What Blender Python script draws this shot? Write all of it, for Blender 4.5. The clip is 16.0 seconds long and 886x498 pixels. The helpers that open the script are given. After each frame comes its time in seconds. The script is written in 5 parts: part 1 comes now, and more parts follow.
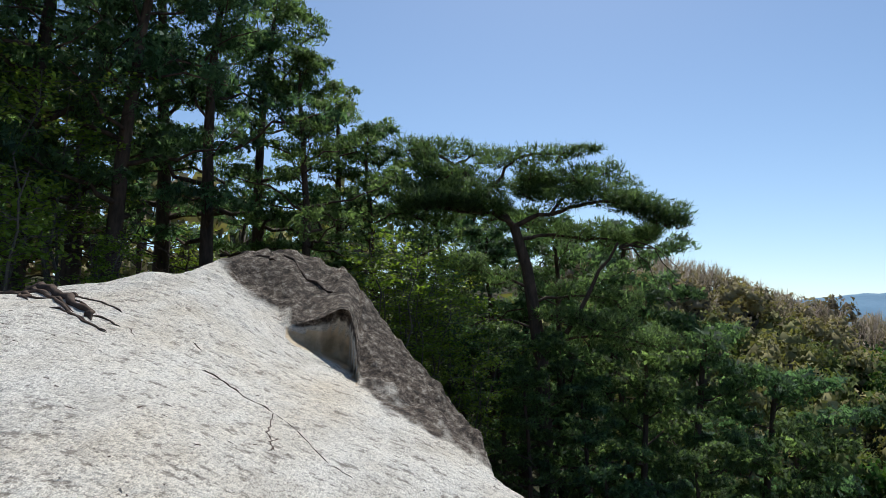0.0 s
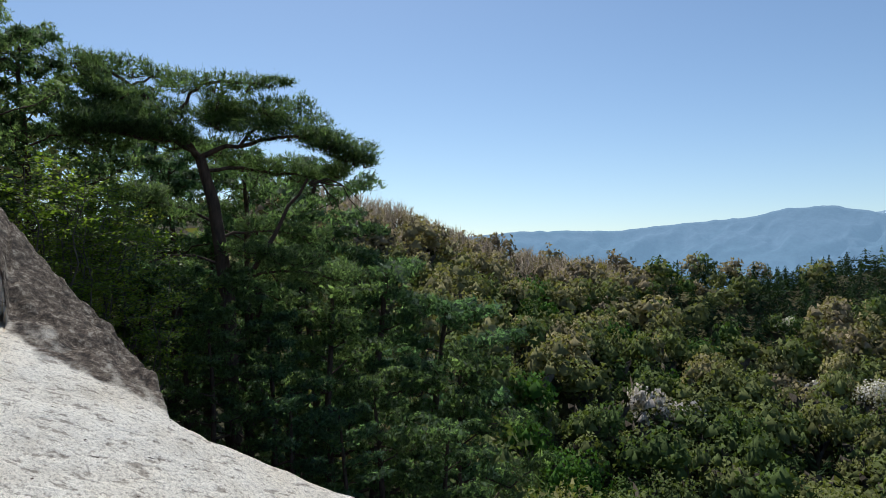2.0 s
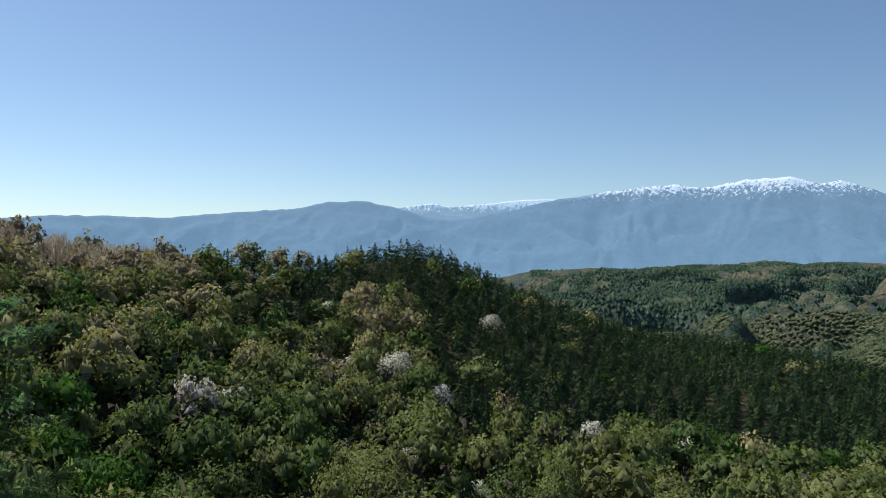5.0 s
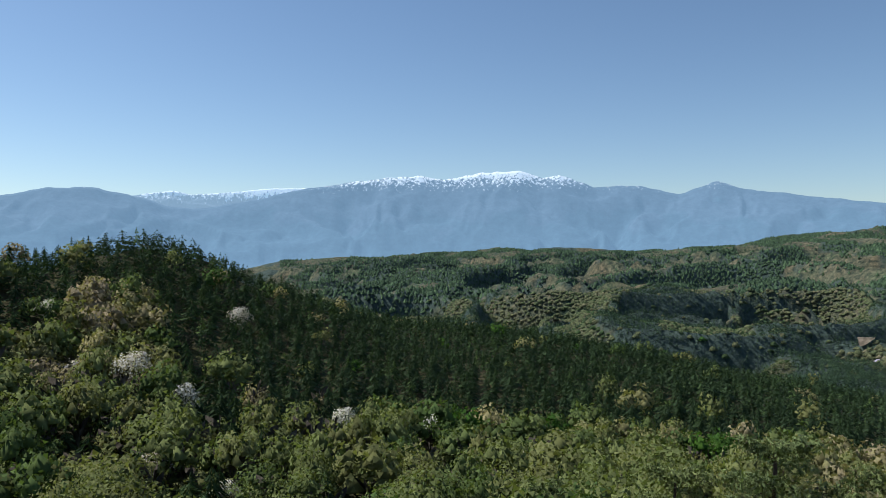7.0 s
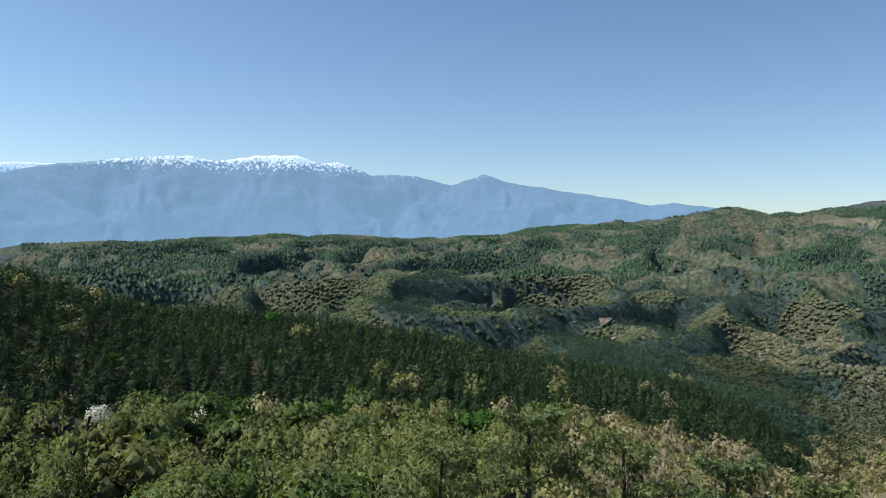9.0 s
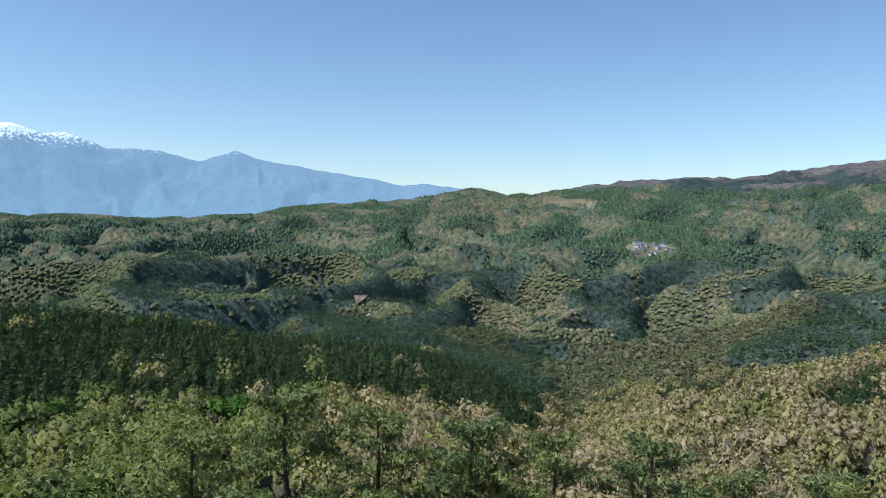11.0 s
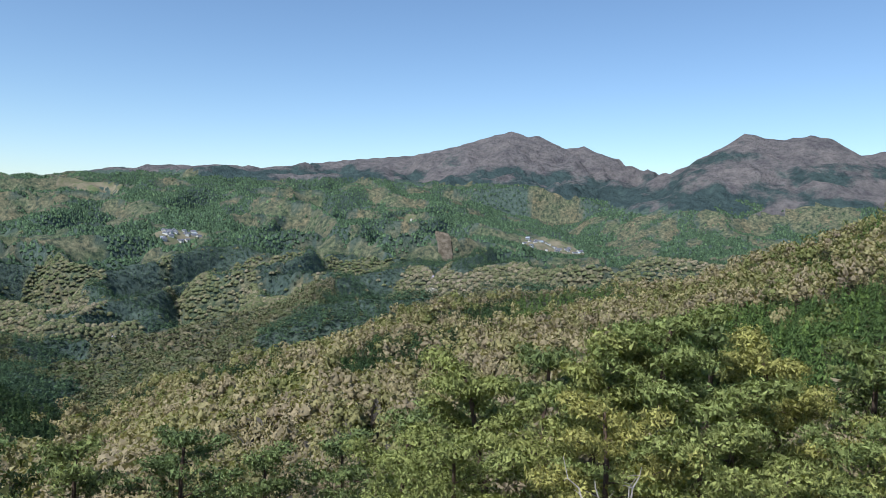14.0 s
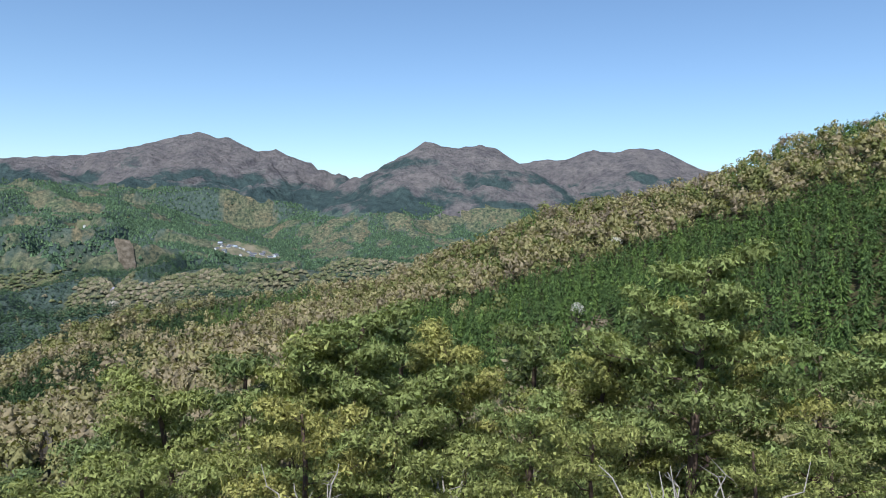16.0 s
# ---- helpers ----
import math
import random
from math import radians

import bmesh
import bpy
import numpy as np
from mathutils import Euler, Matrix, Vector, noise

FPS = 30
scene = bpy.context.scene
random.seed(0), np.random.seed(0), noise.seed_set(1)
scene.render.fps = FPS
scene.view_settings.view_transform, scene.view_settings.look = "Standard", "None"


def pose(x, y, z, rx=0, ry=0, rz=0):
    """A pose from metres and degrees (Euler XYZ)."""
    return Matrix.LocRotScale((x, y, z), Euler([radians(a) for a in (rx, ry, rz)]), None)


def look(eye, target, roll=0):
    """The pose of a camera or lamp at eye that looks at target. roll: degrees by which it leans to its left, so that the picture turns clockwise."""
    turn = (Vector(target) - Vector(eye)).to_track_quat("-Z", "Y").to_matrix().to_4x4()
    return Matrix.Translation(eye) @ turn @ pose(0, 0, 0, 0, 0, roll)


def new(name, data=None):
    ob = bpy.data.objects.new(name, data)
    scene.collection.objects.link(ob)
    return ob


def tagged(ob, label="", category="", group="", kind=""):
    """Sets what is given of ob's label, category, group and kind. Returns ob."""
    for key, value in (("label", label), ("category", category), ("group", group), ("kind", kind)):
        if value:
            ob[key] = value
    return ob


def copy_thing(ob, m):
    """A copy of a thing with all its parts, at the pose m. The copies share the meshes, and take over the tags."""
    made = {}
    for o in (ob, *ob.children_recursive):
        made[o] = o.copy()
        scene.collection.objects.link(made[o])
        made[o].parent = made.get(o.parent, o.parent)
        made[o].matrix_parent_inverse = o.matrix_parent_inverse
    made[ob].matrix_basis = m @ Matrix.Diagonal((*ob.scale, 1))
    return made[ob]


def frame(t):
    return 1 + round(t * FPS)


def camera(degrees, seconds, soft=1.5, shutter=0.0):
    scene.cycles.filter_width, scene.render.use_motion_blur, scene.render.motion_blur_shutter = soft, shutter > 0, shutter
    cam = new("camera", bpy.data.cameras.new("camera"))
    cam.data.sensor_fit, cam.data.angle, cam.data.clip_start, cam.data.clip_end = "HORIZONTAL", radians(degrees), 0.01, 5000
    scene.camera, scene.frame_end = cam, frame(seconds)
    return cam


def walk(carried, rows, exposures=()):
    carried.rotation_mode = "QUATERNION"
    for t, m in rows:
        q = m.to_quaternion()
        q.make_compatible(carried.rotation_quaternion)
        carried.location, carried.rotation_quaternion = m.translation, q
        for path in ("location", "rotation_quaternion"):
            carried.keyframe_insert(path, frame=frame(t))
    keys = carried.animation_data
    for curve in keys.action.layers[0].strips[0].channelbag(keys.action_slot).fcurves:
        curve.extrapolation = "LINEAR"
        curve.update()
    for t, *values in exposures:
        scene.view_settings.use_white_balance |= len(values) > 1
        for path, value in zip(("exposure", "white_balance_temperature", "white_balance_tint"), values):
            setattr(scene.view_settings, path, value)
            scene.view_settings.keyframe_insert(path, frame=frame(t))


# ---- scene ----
cam = camera(63.44, 16.0, 0.85)
PATH = [
    (0.0, pose(0.030, 0.000, 1.6, 96.00, -0.80, -0.00)),
    (0.5, pose(0.054, -0.001, 1.6, 94.54, -0.34, -6.84)),
    (1.0, pose(0.077, -0.006, 1.6, 93.03, -0.16, -13.56)),
    (1.5, pose(0.097, -0.011, 1.6, 91.76, -0.19, -19.44)),
    (2.0, pose(0.112, -0.018, 1.6, 91.10, -0.37, -24.22)),
    (2.5, pose(0.127, -0.025, 1.6, 90.73, -0.59, -29.10)),
    (3.0, pose(0.143, -0.035, 1.6, 90.49, -0.87, -34.54)),
    (3.5, pose(0.160, -0.048, 1.6, 90.14, -1.06, -40.65)),
    (4.0, pose(0.177, -0.064, 1.6, 90.01, -0.80, -47.24)),
    (4.5, pose(0.191, -0.081, 1.6, 90.27, -0.76, -53.41)),
    (7.0, pose(0.226, -0.161, 1.6, 89.70, 0.11, -78.80)),
    (7.5, pose(0.229, -0.178, 1.6, 89.37, -0.29, -83.69)),
    (8.0, pose(0.230, -0.194, 1.6, 89.14, -0.63, -88.24)),
    (8.5, pose(0.230, -0.208, 1.6, 88.96, -0.82, -92.39)),
    (11.0, pose(0.210, -0.287, 1.6, 87.39, -0.91, -115.82)),
    (11.5, pose(0.199, -0.306, 1.6, 87.07, -1.14, -122.15)),
    (12.0, pose(0.186, -0.325, 1.6, 87.08, -1.31, -128.66)),
    (12.5, pose(0.171, -0.342, 1.6, 86.98, -1.32, -135.22)),
    (13.0, pose(0.156, -0.355, 1.6, 87.22, -1.39, -140.95)),
    (13.5, pose(0.141, -0.366, 1.6, 87.30, -1.62, -146.34)),
    (14.0, pose(0.124, -0.377, 1.6, 87.22, -1.81, -152.05)),
    (14.5, pose(0.105, -0.385, 1.6, 87.34, -1.76, -157.95)),
    (15.0, pose(0.087, -0.392, 1.6, 87.47, -1.75, -163.51)),
    (15.5, pose(0.066, -0.397, 1.6, 87.68, -1.34, -169.55)),
    (16.0, pose(0.044, -0.400, 1.6, 88.06, -0.93, -176.10)),
]
walk(cam, PATH, [(0.0, 0.1, 6150, 6), (2.5, 0.0, 6150, 6), (7.0, 0.05, 6150, 6), (11.5, 0.42, 5950, 6), (14.0, 0.42, 5900, 6), (16.0, 0.48, 5900, 6)])

# ---- light ----
SUN_AZ, SUN_EL = 10.0, 51.0          # degrees right of the first heading, degrees up
world = bpy.data.worlds.new("world")
scene.world = world
world.use_nodes = True
wn = world.node_tree.nodes
sky = wn.new("ShaderNodeTexSky")
sky.sky_type = "NISHITA"
sky.sun_disc = False
sky.sun_elevation = radians(SUN_EL)
sky.sun_rotation = radians(SUN_AZ)
sky.altitude = 1200
sky.air_density, sky.dust_density, sky.ozone_density = 1.0, 0.8, 1.9
wn["Background"].inputs["Strength"].default_value = 0.108
world.node_tree.links.new(sky.outputs[0], wn["Background"].inputs["Color"])
sun = new("sun", bpy.data.lights.new("sun", "SUN"))
sun.data.energy, sun.data.angle, sun.data.color = 4.2, radians(0.53), (1.0, 0.965, 0.91)
_a, _e = radians(SUN_AZ), radians(SUN_EL)
sun.matrix_world = look((0, 0, 0), (-math.sin(_a) * math.cos(_e), -math.cos(_a) * math.cos(_e), -math.sin(_e)))


# ---- materials ----
def material(name, rough=0.8, spec=0.3):
    m = bpy.data.materials.new(name)
    m.use_nodes = True
    b = m.node_tree.nodes["Principled BSDF"]
    b.inputs["Roughness"].default_value = rough
    b.inputs["Specular IOR Level"].default_value = spec
    return m, m.node_tree.nodes, m.node_tree.links, b


def ramp(nodes, stops):
    r = nodes.new("ShaderNodeValToRGB")
    el = r.color_ramp.elements
    while len(el) < len(stops):
        el.new(0.5)
    for e, (p, c) in zip(el, stops):
        e.position, e.color = p, (*c, 1)
    return r


def noise_tex(nodes, links, scale, detail=6, rough=0.6, coords=None, kind="ShaderNodeTexNoise"):
    n = nodes.new(kind)
    n.inputs["Scale"].default_value = scale
    n.inputs["Detail"].default_value = detail
    n.inputs["Roughness"].default_value = rough
    if coords is not None:
        links.new(coords, n.inputs["Vector"])
    return n


def math_node(nodes, links, op, a, b):
    n = nodes.new("ShaderNodeMath")
    n.operation = op
    for i, v in enumerate((a, b)):
        if isinstance(v, (int, float)):
            n.inputs[i].default_value = v
        else:
            links.new(v, n.inputs[i])
    return n.outputs[0]


def mix_col(nodes, links, fac, a, b, blend="MIX"):
    n = nodes.new("ShaderNodeMix")
    n.data_type, n.blend_type = "RGBA", blend
    for i, v in ((0, fac), (6, a), (7, b)):
        if isinstance(v, (int, float)):
            n.inputs[i].default_value = v
        elif isinstance(v, tuple):
            n.inputs[i].default_value = (*v, 1)
        else:
            links.new(v, n.inputs[i])
    return n.outputs[2]


def bump(nodes, links, height, bsdf, strength, distance):
    n = nodes.new("ShaderNodeBump")
    n.inputs["Strength"].default_value = strength
    n.inputs["Distance"].default_value = distance
    links.new(height, n.inputs["Height"])
    links.new(n.outputs[0], bsdf.inputs["Normal"])
    return n


def leaf_material(name, stops, source="tint", spread=0.35, glow_through=0.35, rough=0.55, spec=0.25, lace=0.0, open_share=0.5, upright=1.0, mottle=0.0):
    """Foliage: colour from the tree's own tint, varied leaf by leaf, part of the light shining through."""
    m, n, l, b = material(name, rough, spec)
    if source == "tint":
        a = n.new("ShaderNodeAttribute")
        a.attribute_name = "tint"
        fac = a.outputs["Fac"]
    else:
        a = n.new("ShaderNodeObjectInfo")
        fac = a.outputs["Random"]
    r = ramp(n, stops)
    l.new(fac, r.inputs[0])
    g = n.new("ShaderNodeNewGeometry")
    k = math_node(n, l, "MULTIPLY_ADD", g.outputs["Random Per Island"], spread * 2)
    k.node.inputs[2].default_value = 1 - spread
    col = mix_col(n, l, 1.0, r.outputs[0], k, "MULTIPLY")
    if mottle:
        # bright single leaves and the shade in the gaps between them painted as noise, on crowns too far off for their
        # leaves to stand apart
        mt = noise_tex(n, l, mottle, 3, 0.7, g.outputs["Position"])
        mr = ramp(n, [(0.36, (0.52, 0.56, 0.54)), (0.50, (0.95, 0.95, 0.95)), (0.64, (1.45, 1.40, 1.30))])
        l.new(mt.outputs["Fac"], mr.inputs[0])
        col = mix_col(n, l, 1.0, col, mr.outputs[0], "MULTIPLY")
        bump(n, l, mt.outputs["Fac"], b, 0.7, 1.2 / mottle)
    l.new(col, b.inputs["Base Color"])
    tr = n.new("ShaderNodeBsdfTranslucent")
    l.new(mix_col(n, l, 1.0, col, (1.15, 1.25, 0.6), "MULTIPLY"), tr.inputs["Color"])
    mx = n.new("ShaderNodeMixShader")
    mx.inputs[0].default_value = glow_through
    l.new(b.outputs[0], mx.inputs[1])
    l.new(tr.outputs[0], mx.inputs[2])
    out = mx.outputs[0]
    if lace:
        # sprays are leafy lace: gaps between the single leaves
        up = n.new("ShaderNodeMapping")
        up.inputs["Scale"].default_value = (1, 1, upright)
        l.new(g.outputs["Position"], up.inputs["Vector"])
        nz = noise_tex(n, l, lace, 2, 0.6, up.outputs[0])
        cut = math_node(n, l, "GREATER_THAN", nz.outputs["Fac"], open_share)
        tp = n.new("ShaderNodeBsdfTransparent")
        mh = n.new("ShaderNodeMixShader")
        l.new(cut, mh.inputs[0])
        l.new(tp.outputs[0], mh.inputs[1])
        l.new(out, mh.inputs[2])
        out = mh.outputs[0]
    l.new(out, n["Material Output"].inputs["Surface"])
    return m


def bark_material(name, low, high, scale=9.0):
    m, n, l, b = material(name, 0.9, 0.15)
    t = n.new("ShaderNodeTexCoord")
    mp = n.new("ShaderNodeMapping")
    mp.inputs["Scale"].default_value = (1, 1, 0.25)
    l.new(t.outputs["Object"], mp.inputs["Vector"])
    nz = noise_tex(n, l, scale, 8, 0.65, mp.outputs[0])
    r = ramp(n, [(0.3, low), (0.7, high)])
    l.new(nz.outputs["Fac"], r.inputs[0])
    l.new(r.outputs[0], b.inputs["Base Color"])
    bump(n, l, nz.outputs["Fac"], b, 0.8, 0.03)
    return m


M_NEEDLE = leaf_material("pine_needles", [(0.0, (0.195, 0.238, 0.088)), (0.5, (0.258, 0.272, 0.092)), (1.0, (0.325, 0.300, 0.098))],
                         "object", 0.48, 0.2, 0.7, 0.05, lace=15.0, open_share=0.47, upright=0.3)
# darker, bluer copy of the needles: the backlit pines' shade is in the colour
M_NEEDLE_BACKLIT = leaf_material("pine_needles_backlit", [(0.0, (0.096, 0.158, 0.106)), (1.0, (0.145, 0.196, 0.098))], "object", 0.55, 0.7, 0.6, 0.12, lace=20.0, open_share=0.47, upright=0.3)
M_NEEDLE_MID = leaf_material("pine_needles_green", [(0.0, (0.120, 0.160, 0.065)), (1.0, (0.190, 0.215, 0.075))], "object", 0.55, 0.2, 0.6, 0.12, lace=9.0, open_share=0.47, upright=0.3)
M_LEAF = leaf_material("young_leaves", [(0.0, (0.16, 0.24, 0.035)), (1.0, (0.27, 0.32, 0.06))], "object", 0.4, 0.5)
BROAD_TINTS = [
    (0.0, (0.225, 0.175, 0.135)), (0.14, (0.315, 0.255, 0.165)), (0.30, (0.33, 0.285, 0.150)), (0.48, (0.225, 0.215, 0.085)), (0.66, (0.195, 0.212, 0.078)),
    (0.80, (0.110, 0.150, 0.050)), (0.90, (0.068, 0.140, 0.027)), (0.955, (0.09, 0.170, 0.030)), (0.962, (0.40, 0.34, 0.31)), (1.0, (0.50, 0.45, 0.42))]
BROAD_TINTS = [(p, (c[0] * 0.95, c[1] * 0.95, c[2] * 0.92) if p < 0.4 else (c[0] * 0.84, c[1] * 0.88, c[2] * 0.88) if p < 0.96 else c) for p, c in BROAD_TINTS]
CONIFER_TINTS = [(0.0, (0.036, 0.057, 0.027)), (0.5, (0.048, 0.076, 0.032)), (0.8, (0.098, 0.145, 0.046)), (1.0, (0.150, 0.210, 0.052))]
M_WOOD_BROAD = leaf_material("broadleaf_sprays", BROAD_TINTS, "tint", 0.34, 0.30, 0.8, 0.04)
M_WOOD_CONIFER = leaf_material("conifer_sprays", CONIFER_TINTS, "tint", 0.40, 0.2, 0.75, 0.06)
# distance haze mixed into the colour: broadleaf bluer, conifers paler and bluer
HAZED_BROAD_TINTS = [(p, (c[0] * 0.80, c[1] * 0.79, c[2] * 1.08)) for p, c in BROAD_TINTS]
HAZED_CONIFER_TINTS = [(p, (c[0] * 1.75, c[1] * 1.72, c[2] * 2.3)) for p, c in CONIFER_TINTS]
M_FAR_BROAD = [leaf_material("distant_broadleaf_crowns", HAZED_BROAD_TINTS, "tint", 0.12, 0.1, 0.85, 0.03, mottle=k) for k in (0.9, 0.55, 0.35)]
M_FAR_CONIFER = [leaf_material("distant_conifer_crowns", HAZED_CONIFER_TINTS, "tint", 0.30, 0.12, 0.85, 0.03, mottle=k) for k in (0.9, 0.55, 0.35)]
M_BARK = bark_material("pine_bark", (0.045, 0.032, 0.026), (0.150, 0.098, 0.072))
M_BARK_GREY = bark_material("grey_bark", (0.07, 0.06, 0.05), (0.20, 0.17, 0.14))
M_TWIG = leaf_material("bare_twigs", [(0.0, (0.30, 0.24, 0.21)), (1.0, (0.46, 0.38, 0.34))], "tint", 0.2, 0.3, 0.85, 0.05)
M_BARK_PALE = bark_material("weathered_wood", (0.20, 0.17, 0.14), (0.42, 0.38, 0.33))


def ground_material():
    m, n, l, b = material("forest_floor", 0.95, 0.1)
    g = n.new("ShaderNodeNewGeometry")
    big = noise_tex(n, l, 0.006, 5, 0.6, g.outputs["Position"])
    small = noise_tex(n, l, 0.09, 8, 0.7, g.outputs["Position"])
    r1 = ramp(n, [(0.30, (0.040, 0.036, 0.022)), (0.50, (0.085, 0.075, 0.040)), (0.62, (0.11, 0.11, 0.045)), (0.75, (0.05, 0.065, 0.025))])
    l.new(small.outputs["Fac"], r1.inputs[0])
    r2 = ramp(n, [(0.35, (0.6, 0.65, 0.6)), (0.65, (1.15, 1.1, 1.0))])
    l.new(big.outputs["Fac"], r2.inputs[0])
    col = mix_col(n, l, 1.0, r1.outputs[0], r2.outputs[0], "MULTIPLY")
    # beyond the near slopes the crowns close, and the stands give the land its colour
    st = n.new("ShaderNodeAttribute")
    st.attribute_name = "stand"
    far = n.new("ShaderNodeAttribute")
    far.attribute_name = "closed"
    r3 = ramp(n, [(0.38, (0.034, 0.046, 0.034)), (0.46, (0.082, 0.088, 0.056)), (0.55, (0.128, 0.124, 0.076)), (0.64, (0.200, 0.182, 0.112))])
    crowns = noise_tex(n, l, 0.085, 5, 0.72, g.outputs["Position"])
    l.new(crowns.outputs["Fac"], r3.inputs[0])
    # conifer canopy lightened and blued, the distance haze put into its colour
    r4 = ramp(n, [(0.38, (0.040, 0.060, 0.054)), (0.62, (0.094, 0.124, 0.102))])
    l.new(small.outputs["Fac"], r4.inputs[0])
    hue = noise_tex(n, l, 0.013, 4, 0.6, g.outputs["Position"])
    r5 = ramp(n, [(0.35, (0.80, 0.95, 0.85)), (0.5, (1.0, 1.0, 1.0)), (0.65, (1.18, 1.02, 1.0))])
    l.new(hue.outputs["Fac"], r5.inputs[0])
    cano = mix_col(n, l, st.outputs["Fac"], mix_col(n, l, 1.0, r3.outputs[0], r5.outputs[0], "MULTIPLY"), r4.outputs[0])
    l.new(mix_col(n, l, far.outputs["Fac"], col, cano), b.inputs["Base Color"])
    bump(n, l, math_node(n, l, "ADD", small.outputs["Fac"], crowns.outputs["Fac"]), b, 0.9, 4.0)
    return m


def mountain_material(name, bare, wood, patch_scale, snow=None, glow=0.0, glow_col=(0.3, 0.45, 0.7), bump_m=25.0):
    """Far slopes of leafless woods with conifer patches, snow on the tops, and haze put in as emission for the
    farthest.
    """
    m, n, l, b = material(name, 0.95, 0.05)
    g = n.new("ShaderNodeNewGeometry")
    sp = n.new("ShaderNodeSeparateXYZ")
    l.new(g.outputs["Position"], sp.inputs[0])
    p = noise_tex(n, l, patch_scale, 6, 0.62, g.outputs["Position"])
    f = noise_tex(n, l, patch_scale * 9, 6, 0.7, g.outputs["Position"])
    low = math_node(n, l, "MULTIPLY_ADD", sp.outputs["Z"], -0.0011)
    low.node.inputs[2].default_value = 0.235
    mask = math_node(n, l, "ADD", p.outputs["Fac"], low)
    rm = ramp(n, [(0.52, (0, 0, 0)), (0.60, (1, 1, 1))])
    l.new(mask, rm.inputs[0])
    col = mix_col(n, l, rm.outputs[0], bare, wood)
    rf = ramp(n, [(0.3, (0.6, 0.6, 0.62)), (0.7, (1.3, 1.28, 1.2))])
    l.new(f.outputs["Fac"], rf.inputs[0])
    col = mix_col(n, l, 1.0, col, rf.outputs[0], "MULTIPLY")
    if snow:
        mp = n.new("ShaderNodeMapping")
        mp.inputs["Scale"].default_value = (1, 1, 0.22)
        l.new(g.outputs["Position"], mp.inputs["Vector"])
        s = noise_tex(n, l, 0.05, 7, 0.75, mp.outputs[0])
        h = math_node(n, l, "MULTIPLY_ADD", sp.outputs["Z"], 1.0 / snow[1])
        h.node.inputs[2].default_value = -snow[0] / snow[1]
        sc = ramp(n, [(0.36, (0, 0, 0)), (0.64, (1, 1, 1))])
        l.new(s.outputs["Fac"], sc.inputs[0])
        h2 = math_node(n, l, "ADD", math_node(n, l, "MULTIPLY", h, 1.0), math_node(n, l, "MULTIPLY", sc.outputs[0], 0.66))
        rs = ramp(n, [(0.82, (0, 0, 0)), (1.0, (1, 1, 1))])
        l.new(h2, rs.inputs[0])
        col = mix_col(n, l, rs.outputs[0], col, (0.62, 0.63, 0.65))
    md = noise_tex(n, l, patch_scale * 3.2, 5, 0.65, g.outputs["Position"])
    rmd = ramp(n, [(0.36, (0.78, 0.79, 0.82)), (0.64, (1.16, 1.14, 1.10))])
    l.new(md.outputs["Fac"], rmd.inputs[0])
    if not glow:
        col = mix_col(n, l, 1.0, col, rmd.outputs[0], "MULTIPLY")
    l.new(col, b.inputs["Base Color"])
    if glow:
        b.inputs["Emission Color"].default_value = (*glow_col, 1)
        # haze put in as emission, stronger towards the valley
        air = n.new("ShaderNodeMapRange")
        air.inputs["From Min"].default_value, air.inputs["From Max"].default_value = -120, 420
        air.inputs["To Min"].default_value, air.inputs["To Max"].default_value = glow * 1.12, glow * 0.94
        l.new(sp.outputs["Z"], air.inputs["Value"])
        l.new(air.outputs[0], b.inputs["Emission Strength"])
    bump(n, l, f.outputs["Fac"], b, 0.9, bump_m)
    return m


M_GROUND = ground_material()
# distance haze is put into these base colours, greyed and blued
M_BROWN = mountain_material("bare_mountain_woods", (0.195, 0.177, 0.182), (0.070, 0.102, 0.104), 0.0045, bump_m=45.0)
# blue base colours and glow stand in for the haze over these ranges
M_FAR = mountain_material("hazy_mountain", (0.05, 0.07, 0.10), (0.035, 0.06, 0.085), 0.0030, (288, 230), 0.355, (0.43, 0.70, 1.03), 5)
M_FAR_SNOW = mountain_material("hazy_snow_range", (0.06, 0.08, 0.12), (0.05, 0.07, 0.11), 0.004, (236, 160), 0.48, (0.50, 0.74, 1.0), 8)



